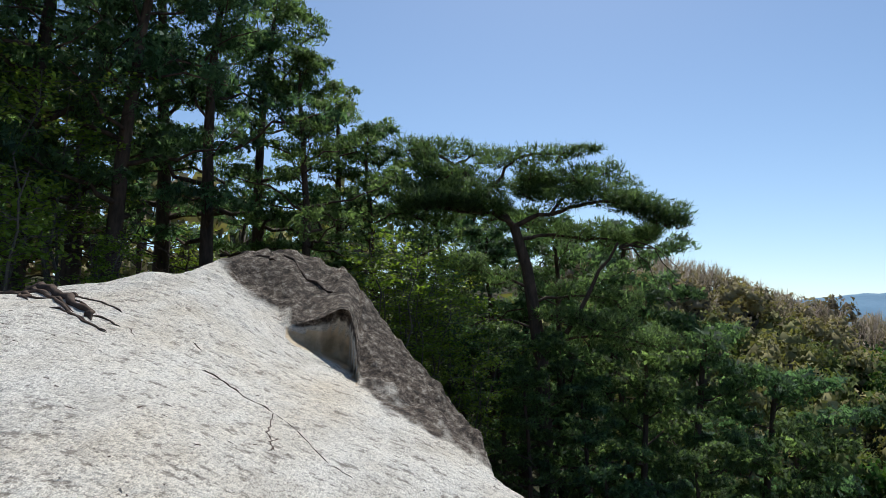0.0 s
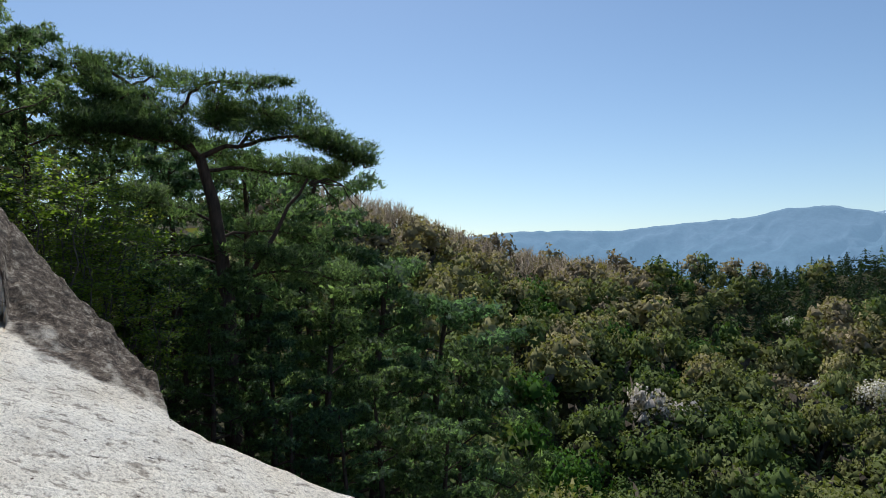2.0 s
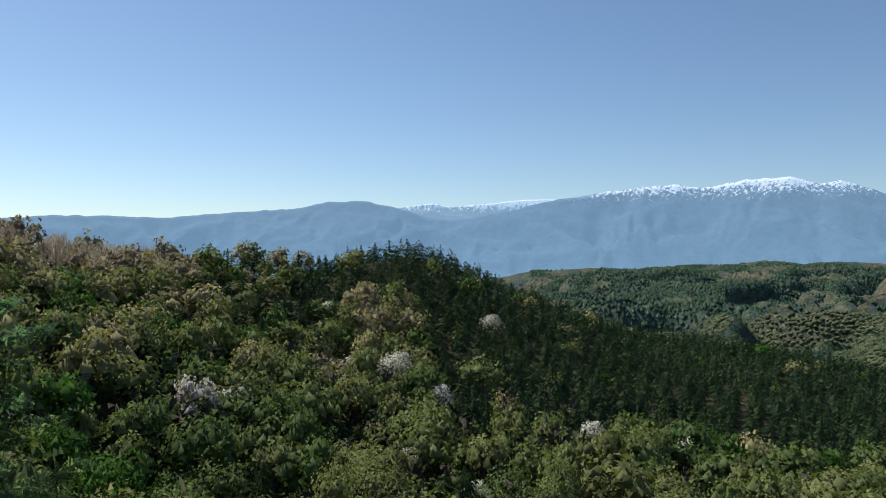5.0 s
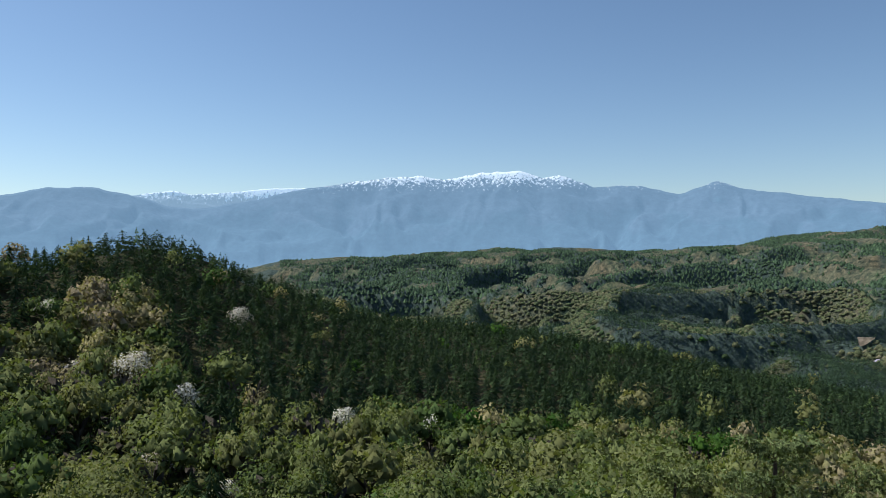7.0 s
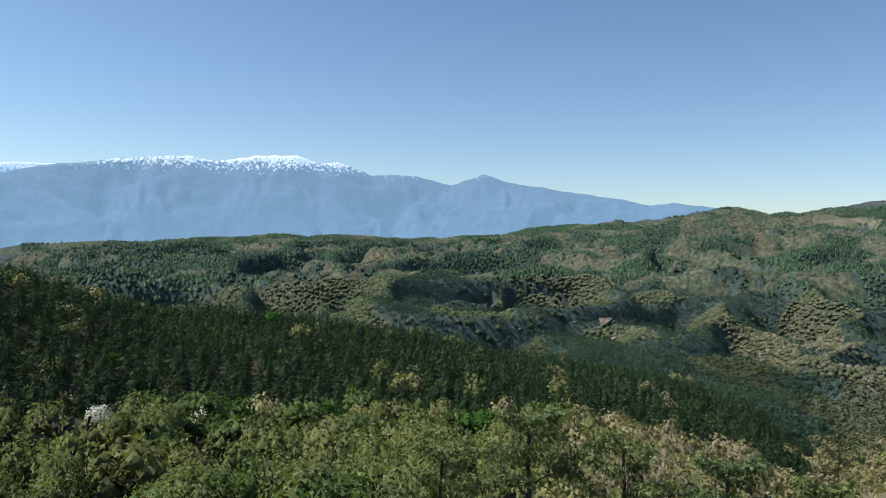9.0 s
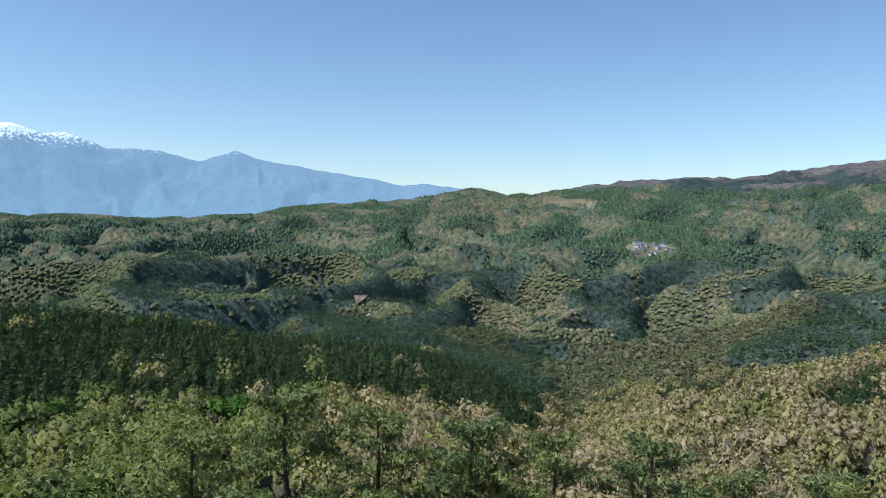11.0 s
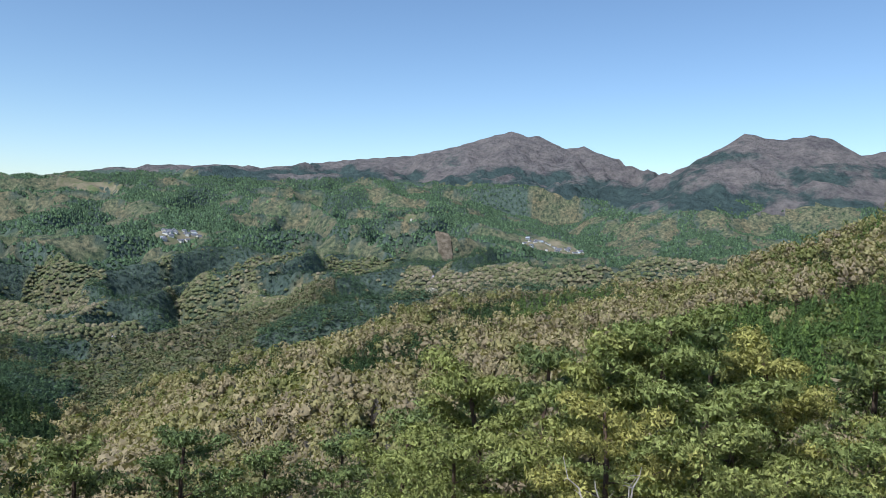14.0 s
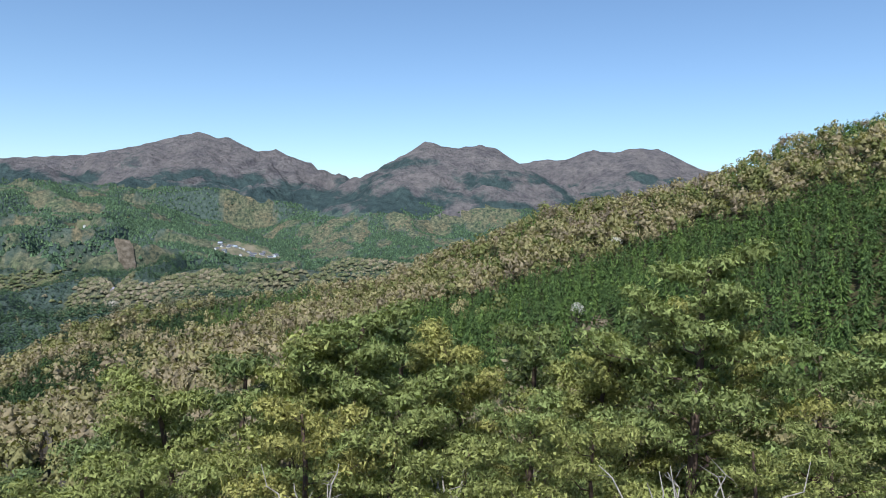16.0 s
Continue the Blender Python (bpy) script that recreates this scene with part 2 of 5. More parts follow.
def rock_material():
    m, n, l, b = material("granite", 0.9, 0.2)
    g = n.new("ShaderNodeTexCoord")
    sq = n.new("ShaderNodeMapping")      # weathering drawn out along the fall of the slab
    sq.inputs["Scale"].default_value = (1.0, 0.48, 1.0)
    l.new(g.outputs["Object"], sq.inputs["Vector"])
    co = sq.outputs[0]
    big = noise_tex(n, l, 0.35, 5, 0.6, co)
    mid = noise_tex(n, l, 2.2, 8, 0.68, co)
    fine = noise_tex(n, l, 42, 5, 0.75, co)
    grit = noise_tex(n, l, 110, 3, 0.8, co)
    r = ramp(n, [(0.25, (0.62, 0.55, 0.46)), (0.5, (0.86, 0.79, 0.695)), (0.8, (0.92, 0.865, 0.785))])
    l.new(mid.outputs["Fac"], r.inputs[0])
    tan = ramp(n, [(0.50, (1, 0.995, 0.985)), (0.76, (0.96, 0.85, 0.69))])
    l.new(big.outputs["Fac"], tan.inputs[0])
    col = mix_col(n, l, 1.0, r.outputs[0], tan.outputs[0], "MULTIPLY")
    # grains of dark mica, and shallow weathered pits with their shade painted as dark dashes
    for tex, lo, hi, dark, amount in ((fine, 0.40, 0.49, (0.34, 0.31, 0.29), 0.66), (grit, 0.42, 0.52, (0.42, 0.40, 0.38), 0.6)):
        sp = ramp(n, [(lo, dark), (hi, (1, 1, 1))])
        l.new(tex.outputs["Fac"], sp.inputs[0])
        col = mix_col(n, l, amount, col, mix_col(n, l, 1.0, col, sp.outputs[0], "MULTIPLY"))
    mp = n.new("ShaderNodeMapping")
    mp.inputs["Rotation"].default_value = (0, 0, 0.35)
    mp.inputs["Scale"].default_value = (6.0, 16.0, 9.0)
    l.new(co, mp.inputs["Vector"])
    dash = noise_tex(n, l, 1.0, 5, 0.65, mp.outputs[0])
    pr = ramp(n, [(0.565, (1, 1, 1)), (0.63, (0.34, 0.31, 0.29))])
    l.new(dash.outputs["Fac"], pr.inputs[0])
    col = mix_col(n, l, 0.8, col, mix_col(n, l, 1.0, col, pr.outputs[0], "MULTIPLY"))
    # lichen-dark weathering kept by the mesh as a stain of its own shape, bare tan rock in the scooped foot
    a = n.new("ShaderNodeAttribute")
    a.attribute_name = "lichen"
    inner = ramp(n, [(0.0, (1, 1, 1)), (0.35, (0, 0, 0))])
    l.new(math_node(n, l, "ADD", a.outputs["Fac"], 0.5), inner.inputs[0])
    tin = ramp(n, [(0.35, (0.50, 0.37, 0.23)), (0.6, (0.82, 0.66, 0.46))])
    l.new(mid.outputs["Fac"], tin.inputs[0])
    col = mix_col(n, l, inner.outputs[0], col, tin.outputs[0])
    st = math_node(n, l, "ADD", a.outputs["Fac"], math_node(n, l, "MULTIPLY", math_node(n, l, "SUBTRACT", mid.outputs["Fac"], 0.5), 1.5))
    rs = ramp(n, [(0.32, (0, 0, 0)), (0.68, (1, 1, 1))])
    l.new(st, rs.inputs[0])
    mp2 = n.new("ShaderNodeMapping")
    mp2.inputs["Rotation"].default_value = (0, 0.6, 0.0)
    mp2.inputs["Scale"].default_value = (5.5, 6.5, 6.5)
    l.new(co, mp2.inputs["Vector"])
    blot = noise_tex(n, l, 1.5, 8, 0.8, mp2.outputs[0])
    dk = ramp(n, [(0.40, (0.032, 0.023, 0.017)), (0.48, (0.098, 0.069, 0.051)), (0.55, (0.205, 0.156, 0.116)), (0.62, (0.45, 0.385, 0.315))])
    l.new(blot.outputs["Fac"], dk.inputs[0])
    col = mix_col(n, l, rs.outputs[0], col, dk.outputs[0])
    l.new(col, b.inputs["Base Color"])
    hh = math_node(n, l, "ADD", math_node(n, l, "MULTIPLY", fine.outputs["Fac"], 0.22), mid.outputs["Fac"])
    hh = math_node(n, l, "ADD", hh, math_node(n, l, "MULTIPLY", dash.outputs["Fac"], -0.55))
    hh = math_node(n, l, "ADD", hh, math_node(n, l, "MULTIPLY", math_node(n, l, "MULTIPLY", blot.outputs["Fac"], rs.outputs[0]), 1.1))
    bump(n, l, hh, b, 0.85, 0.10)
    return m


M_ROCK = rock_material()
M_WALL, *_r = material("plaster_wall", 0.9, 0.2)
_r[2].inputs["Base Color"].default_value = (0.62, 0.60, 0.55, 1)
M_ROOF, *_r = material("tiled_roof", 0.6, 0.4)
_r[2].inputs["Base Color"].default_value = (0.13, 0.13, 0.15, 1)
M_ROOF_PALE, *_r = material("metal_roof", 0.5, 0.5)
_r[2].inputs["Base Color"].default_value = (0.5, 0.55, 0.6, 1)


# ---- shared mesh helpers ----
rng = np.random.default_rng(7)
EYE = 1.6


def mesh_object(name, verts, faces, mat, parent=None, smooth=False, attrs=(), normals=None):
    """One mesh from numpy arrays; faces is an (n, 3) or (n, 4) array."""
    me = bpy.data.meshes.new(name)
    verts = np.ascontiguousarray(verts, np.float32)
    faces = np.ascontiguousarray(faces, np.int32)
    k = faces.shape[1]
    me.vertices.add(len(verts))
    me.vertices.foreach_set("co", verts.ravel())
    me.loops.add(faces.size)
    me.loops.foreach_set("vertex_index", faces.ravel())
    me.polygons.add(len(faces))
    me.polygons.foreach_set("loop_start", np.arange(0, faces.size, k, dtype=np.int32))
    me.polygons.foreach_set("use_smooth", np.full(len(faces), smooth or normals is not None))
    me.update(calc_edges=True)
    for key, values in attrs:
        at = me.attributes.new(key, "FLOAT", "POINT")
        at.data.foreach_set("value", np.ascontiguousarray(values, np.float32))
    me.materials.append(mat)
    if normals is not None:
        me.normals_split_custom_set_from_vertices(np.ascontiguousarray(normals, np.float32))
    ob = new(name, me)
    if parent is not None:
        ob.parent = parent
    return ob


def hash2(ix, iy, seed):
    h = np.sin(ix * 127.1 + iy * 311.7 + seed * 74.7) * 43758.5453
    return h - np.floor(h)


def vnoise(x, y, seed=0):
    """Smooth value noise, 0 to 1."""
    ix, iy = np.floor(x), np.floor(y)
    fx, fy = x - ix, y - iy
    fx, fy = fx * fx * (3 - 2 * fx), fy * fy * (3 - 2 * fy)
    a = hash2(ix, iy, seed) * (1 - fx) + hash2(ix + 1, iy, seed) * fx
    b = hash2(ix, iy + 1, seed) * (1 - fx) + hash2(ix + 1, iy + 1, seed) * fx
    return a * (1 - fy) + b * fy


def fbm(x, y, seed=0, octaves=4):
    s, amp, tot = 0, 1.0, 0
    for o in range(octaves):
        s = s + amp * vnoise(x * 2 ** o, y * 2 ** o, seed + o)
        tot += amp
        amp *= 0.5
    return s / tot


def sstep(a, b, x):
    t = np.clip((x - a) / (b - a), 0, 1)
    return t * t * (3 - 2 * t)


# ---- the land: rings of shoulders, crests and valleys round the outlook ----
RINGS = []


def ring(az, dist, height):
    """A line round the outlook: bearings in degrees, distances and ground heights in metres."""
    RINGS.append((np.array(az, float), np.array(dist, float), np.array(height, float)))


# shoulder of the outcrop
ring([-60, -30, -10, 0, 7, 15, 30, 60, 120, 180, 210, 240, 270, 300], [16, 16, 17, 16, 13, 12, 10, 8, 8, 9, 9, 10, 12, 16],
     [1.9, 2.0, 1.9, -1.2, -3, -4, -4, -4.5, -5, -5, -4, -3, -1, 1.9])
# near slope
ring([-60, -30, -10, 5, 15, 30, 60, 90, 120, 150, 180, 200, 210, 240, 300], [30],
     [3.2, 3.2, 2.0, -4, -10, -15, -18, -19, -19, -18, -14, -13, -12, -7, 3.2])
# hollow below
ring([-60, -30, -10, 5, 15, 30, 45, 60, 90, 105, 120, 135, 150, 165, 180, 195, 210, 240, 300], [75],
     [0, 1, -4, -10, -20, -33, -36, -36, -33, -31, -33, -36, -36, -33, -30, -30, -27, -10, 0])
# middle slope
ring([-60, -10, 5, 15, 30, 45, 60, 75, 92, 108, 120, 126, 134, 142, 150, 165, 177, 190, 207, 240, 300],
     [120, 120, 110, 110, 130, 150, 170, 150, 160, 170, 180, 190, 200, 200, 200, 170, 150, 140, 130, 120, 120],
     [0, -8, -2, -6, -18, -26, -32, -41, -46, -52, -62, -75, -62, -54, -50, -39, -36, -34, -28, -12, 0])
# crest of the wooded spur, the gorge, and the hill on the far side
ring([-60, -30, -10, 5, 15, 22, 30, 45, 50, 52.5, 55, 58, 61, 64, 75, 84, 92, 101, 108, 114, 120, 126, 134, 140, 148, 160, 171, 177, 184, 190, 198, 202, 207, 240, 300],
     [200, 200, 170, 150, 150, 175, 200, 230, 254, 268, 280, 300, 318, 333, 370, 385, 400, 410, 420, 425, 430, 440, 400, 400, 400, 420, 430, 450, 430, 430, 410, 400, 400, 400, 200],
     [-10, -5, 5, 10, 8, 5, -2.5, -5, -3.5, 0, 2.5, 0, -8, -16, -41, -46, -58, -70, -78, -84, -101, -137, -99, -86, -70, -61, -51, -29, -2, 8, 24, 38, 50, 63, -10])
# valley behind
ring([-60, 30, 45, 63, 75, 92, 108, 120, 126, 134, 142, 150, 165, 177, 184, 207, 240, 300], [650],
     [-60, -60, -70, -90, -95, -110, -120, -130, -134, -112, -89, -75, -66, -70, -45, -20, -10, -60])
ring([-60, 45, 63, 75, 92, 108, 120, 130, 140, 150, 165, 177, 190, 240, 300], [1100],
     [-120, -120, -110, -120, -104, -104, -113, -113, -100, -85, -81, -75, -65, -60, -120])
# village shelf
ring([-60, 60, 75, 92, 108, 120, 132, 142, 152, 160, 165, 172, 180, 190, 240, 300], [1900],
     [-150, -150, -116, -94, -81, -68, -86, -61, -50, -95, -112, -100, -85, -60, -50, -150])
ring([-60, 60, 72, 92, 108, 120, 132, 142, 152, 160, 165, 170, 176, 182, 190, 240, 300], [2500],
     [-160, -150, -85, -62, -40, 5, 18, 36, 5, -40, -80, -35, -62, -30, -5, 0, -160])
# plateau edge and the twin-topped cone
ring([-60, 58, 66, 72, 83, 93, 101, 105, 113, 118, 121, 125, 132, 138, 142, 147, 152, 158, 163, 168, 172, 176, 181, 185, 190, 240, 300],
     [3200], [-180, -170, -73, -51, -12, -20, -1, 38, 76, 122, 104, 132, 162, 176, 201, 206, 115, 30, -30, -35, -30, -25, -10, 20, 60, 40, -180])
# high ground under the brown mountains
ring([-60, 100, 118, 138, 145, 152, 160, 170, 180, 190, 200, 240, 300], [3900], [-190, -190, 60, 160, 130, 90, 60, 50, 60, 90, 150, 100, -190])
ring([-60, 140, 160, 190, 240, 300], [4990], [-200, -150, 0, 0, -100, -200])


MASSIFS = []


def massif(dist, az, tops, slope, cut):
    """A mountain: its crest line at one distance by bearing and height, the steepness of its flanks, and how deep its gullies are."""
    fine = np.arange(az[0], az[-1], 0.35)
    top = np.interp(fine, az, tops)
    MASSIFS.append((dist * np.sin(np.radians(fine)), dist * np.cos(np.radians(fine)), top, slope, cut, dist, az[0], az[-1]))


massif(3200, [174.3, 174.7, 175.4, 176.7, 178, 179, 180.4], [360, 376, 362, 345, 352, 362, 342], 0.74, 40)      # the twin-topped cone
massif(3900, [136, 144.7, 149.6, 153, 156, 157.4, 158.6, 159.3, 160.5, 161.5, 163, 164.6, 166.2, 169.2, 172], [200, 281, 316, 372, 437, 461, 430, 443, 391, 371, 387, 318, 262, 232, 200], 0.56, 66)
massif(3900, [179, 182, 184, 185.7, 187.6, 189.3, 190.8, 192.7, 194.1, 195, 199], [320, 337, 363, 359, 414, 397, 421, 413, 365, 298, 240], 0.60, 52)


def ridges(x, y):
    """Branching spurs and ravines of the middle hills: a warp, and heights from about -1 in a ravine to 1 on a rounded ridge."""
    warp = (fbm(x / 500, y / 500, 9, 3) - 0.5) * 420
    d = 2 * fbm((x + warp) / 300, (y - warp) / 300, 11, 2) - 1
    side = 2 * fbm((x - warp * 0.6) / 150, (y + warp * 0.6) / 150, 17, 2) - 1
    d = np.minimum(np.sqrt(d * d + 0.004), np.sqrt(side * side + 0.006) * 0.75 + 0.07)
    return warp, 1.1 - 2 * np.clip(d * 2.6, 0, 1.1)


def land(az, r):
    """Ground height at bearings az (degrees) and distances r."""
    az = np.asarray(az, float)
    r = np.asarray(r, float)
    a = np.where(az < -60, az + 360, az)
    rr, zz = [np.zeros_like(r)], [np.full_like(r, -1.5)]
    for ra, rd, rh in RINGS:
        rr.append(np.interp(a, ra, rd) if len(rd) > 1 else np.full_like(r, rd[0]))
        zz.append(np.interp(a, ra, rh))
    z = zz[-1].copy()
    for i in range(len(rr) - 1):
        t = np.clip((r - rr[i]) / (rr[i + 1] - rr[i]), 0, 1)
        inside = (r >= rr[i]) & (r < rr[i + 1])
        z = np.where(inside, zz[i] + (zz[i + 1] - zz[i]) * t, z)
    x, y = r * np.sin(np.radians(az)), r * np.cos(np.radians(az))
    z = z + (fbm(x / 40, y / 40, 3, 3) - 0.5) * 7 * sstep(25, 90, r)
    crest = 1 - 0.75 * sstep(2500, 3100, r)
    warp, ridge = ridges(x, y)
    grow = np.where(a > 124, 0.45 * sstep(230, 480, r) + 0.55 * sstep(480, 900, r), sstep(480, 900, r))
    calm = 1 - 0.7 * sstep(1300, 1700, r) * sstep(154, 160, a) * (1 - sstep(190, 200, a))
    deep = (ridge - 1) * 30 * sstep(520, 900, r)
    z = z + (ridge * (30 + 14 * sstep(900, 1800, r)) + deep) * grow * crest * calm
    z = z + (fbm(x / 110, y / 110, 21, 3) - 0.5) * 26 * sstep(480, 900, r) * crest
    gully = 1 - np.abs(2 * fbm((x + warp * 0.5) / 230, (y + warp * 0.5) / 230, 31, 4) - 1) * 2
    z = z + (gully - 0.5) * np.clip(z, 0, 300) * 0.22 * sstep(2600, 3000, r)
    for mx, my, top, slope, cut, dist, a0, a1 in MASSIFS:
        near = (np.abs(r - dist) < 1000) & (a > a0 - 16) & (a < a1 + 16)
        if not near.any():
            continue
        xx, yy = x[near], y[near]
        best, off = np.full(xx.shape, -999.0), np.zeros(xx.shape)
        for px, py, pz in zip(mx, my, top):
            d = np.hypot(xx - px, yy - py)
            h = pz - slope * d / (1 + d / 2600)
            off = np.where(h > best, d, off)
            best = np.maximum(best, h)
        w = (fbm(xx / 300, yy / 300, 39, 3) - 0.5) * 260
        ravine = np.abs(2 * fbm((xx + w) / 170, (yy - w) / 170, 37, 4) - 1)
        spine = np.abs(2 * fbm((xx - w) / 420, (yy + w) / 420, 33, 3) - 1)
        best = best + (0.32 - ravine) * cut * 1.5 * sstep(10, 260, off) + (0.30 - spine) * cut * 2.4 * sstep(40, 420, off)
        z[near] = np.maximum(z[near], best)
    return z


def polar(az, r):
    return r * np.sin(np.radians(az)), r * np.cos(np.radians(az))


def sheet(name, az, r, zfun, mat, smooth=True, closed=False):
    A, R = np.meshgrid(az, r)
    Z = zfun(A, R)
    X, Y = polar(A, R)
    v = np.stack([X, Y, Z], -1).reshape(-1, 3)
    na, nr = len(az), len(r)
    i = np.arange(na if closed else na - 1)
    j = np.arange(nr - 1)[:, None]
    i2 = (i + 1) % na
    f = np.stack([j * na + i, (j + 1) * na + i, (j + 1) * na + i2, j * na + i2], -1).reshape(-1, 4)
    return mesh_object(name, v, f, mat, smooth=smooth)


az_all = np.concatenate([np.arange(-60, 60, 1.5), np.arange(60, 140, 0.4), np.arange(140, 200, 0.27), np.arange(200, 210, 0.5), np.arange(210, 300, 3.0)])
r_all = np.concatenate([[2.0], np.geomspace(6, 450, 50), np.geomspace(462, 2560, 118), np.linspace(2590, 3180, 26), np.linspace(3200, 3880, 29), [3900, 3960, 4200, 4990]])
ground = tagged(sheet("ground", az_all, r_all, land, M_GROUND, closed=True), "leaf-littered woodland ground falling into wooded valleys", "ground", kind="structure")
# the bare brown slopes have a surface of their own
ground.data.materials.append(M_BROWN)
pc = np.empty(len(ground.data.polygons) * 3, np.float32)
ground.data.polygons.foreach_get("center", pc)
pc = pc.reshape(-1, 3)
p_az = np.degrees(np.arctan2(pc[:, 0], pc[:, 1])) % 360
p_r = np.hypot(pc[:, 0], pc[:, 1])
bare = ((p_r > 2600) & (pc[:, 2] > np.interp(p_az, [156, 165, 186, 192], [70, -10, -10, 70]) + 110 * fbm(pc[:, 0] / 260, pc[:, 1] / 260, 5)) & (p_az > 108) & (p_az < 300)) | ((p_r > 3250) & (p_az > 130) & (p_az < 300))
ground.data.polygons.foreach_set("material_index", bare.astype(np.int32))


_GA = np.append(az_all, 300.0)
_GZ = np.empty(len(ground.data.vertices) * 3, np.float32)
ground.data.vertices.foreach_get("co", _GZ)
_GZ = _GZ.reshape(len(r_all), len(az_all), 3)[:, :, 2].astype(float)
_GZ = np.concatenate([_GZ, _GZ[:, :1]], 1)


def surface(az, r):
    """Height of the ground sheet itself, between its rows and columns."""
    i = np.clip(np.searchsorted(_GA, az) - 1, 0, len(_GA) - 2)
    j = np.clip(np.searchsorted(r_all, r) - 1, 0, len(r_all) - 2)
    u = (az - _GA[i]) / (_GA[i + 1] - _GA[i])
    w = (r - r_all[j]) / (r_all[j + 1] - r_all[j])
    return (_GZ[j, i] * (1 - u) + _GZ[j, i + 1] * u) * (1 - w) + (_GZ[j + 1, i] * (1 - u) + _GZ[j + 1, i + 1] * u) * w


def range_sheet(name, az, tops, dist, foot_dist, foot, mat, label, rough):
    """A far mountain range: crest heights by bearing, slopes with spurs falling to its foot."""
    fine = np.arange(az[0], az[-1], 0.16)
    rows = np.linspace(0, 1, 34)

    def zf(A, R):
        t = (R - foot_dist) / (dist - foot_dist)
        T = np.interp(A, az, tops)
        x, y = polar(A, R)
        w = (fbm(A / 5.0, t * 2.5, 41, 3) - 0.5) * 7.0
        spur = 1 - np.abs(2 * fbm((A + w) / 4.5, t * 1.8 + 3, 43, 4) - 1) * 2
        base = foot + (T - foot) * t ** 1.25
        z = base + (spur - 0.5) * rough * np.sin(np.pi * np.clip(t, 0, 1)) + (fbm(A * 1.6, t * 6, 47, 2) - 0.5) * rough * 0.10 * t
        return np.where(t > 1.0001, foot, z)
    r = np.concatenate([foot_dist + rows * (dist - foot_dist), [dist + 60]])
    ob = sheet(name, fine, r, zf, mat)
    return tagged(ob, label, "mountains", kind="structure")


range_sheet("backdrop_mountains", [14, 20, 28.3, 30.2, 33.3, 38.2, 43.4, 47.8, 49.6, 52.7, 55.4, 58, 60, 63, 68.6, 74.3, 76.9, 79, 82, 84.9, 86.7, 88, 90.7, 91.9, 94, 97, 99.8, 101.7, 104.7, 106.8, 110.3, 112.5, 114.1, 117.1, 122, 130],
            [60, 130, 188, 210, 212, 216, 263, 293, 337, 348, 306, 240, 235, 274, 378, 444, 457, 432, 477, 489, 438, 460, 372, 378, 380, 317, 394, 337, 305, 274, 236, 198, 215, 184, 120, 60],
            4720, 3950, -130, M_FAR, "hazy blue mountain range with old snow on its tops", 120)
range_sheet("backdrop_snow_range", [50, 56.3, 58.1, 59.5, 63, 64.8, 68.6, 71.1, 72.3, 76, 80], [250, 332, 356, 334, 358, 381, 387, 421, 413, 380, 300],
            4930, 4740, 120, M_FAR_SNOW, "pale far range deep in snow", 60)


# ---- the granite outcrop ----
EDGE_AZ = [-180, -120, -60, -30, -20, -15, -8, 0, 3, 4.5, 7, 12, 18, 25, 32, 60, 180]
EDGE_R = [3.0, 6.0, 10, 10, 11, 13.5, 14.0, 11.6, 9.2, 7.35, 7.05, 6.9, 6.75, 6.55, 6.1, 3.4, 3.0]


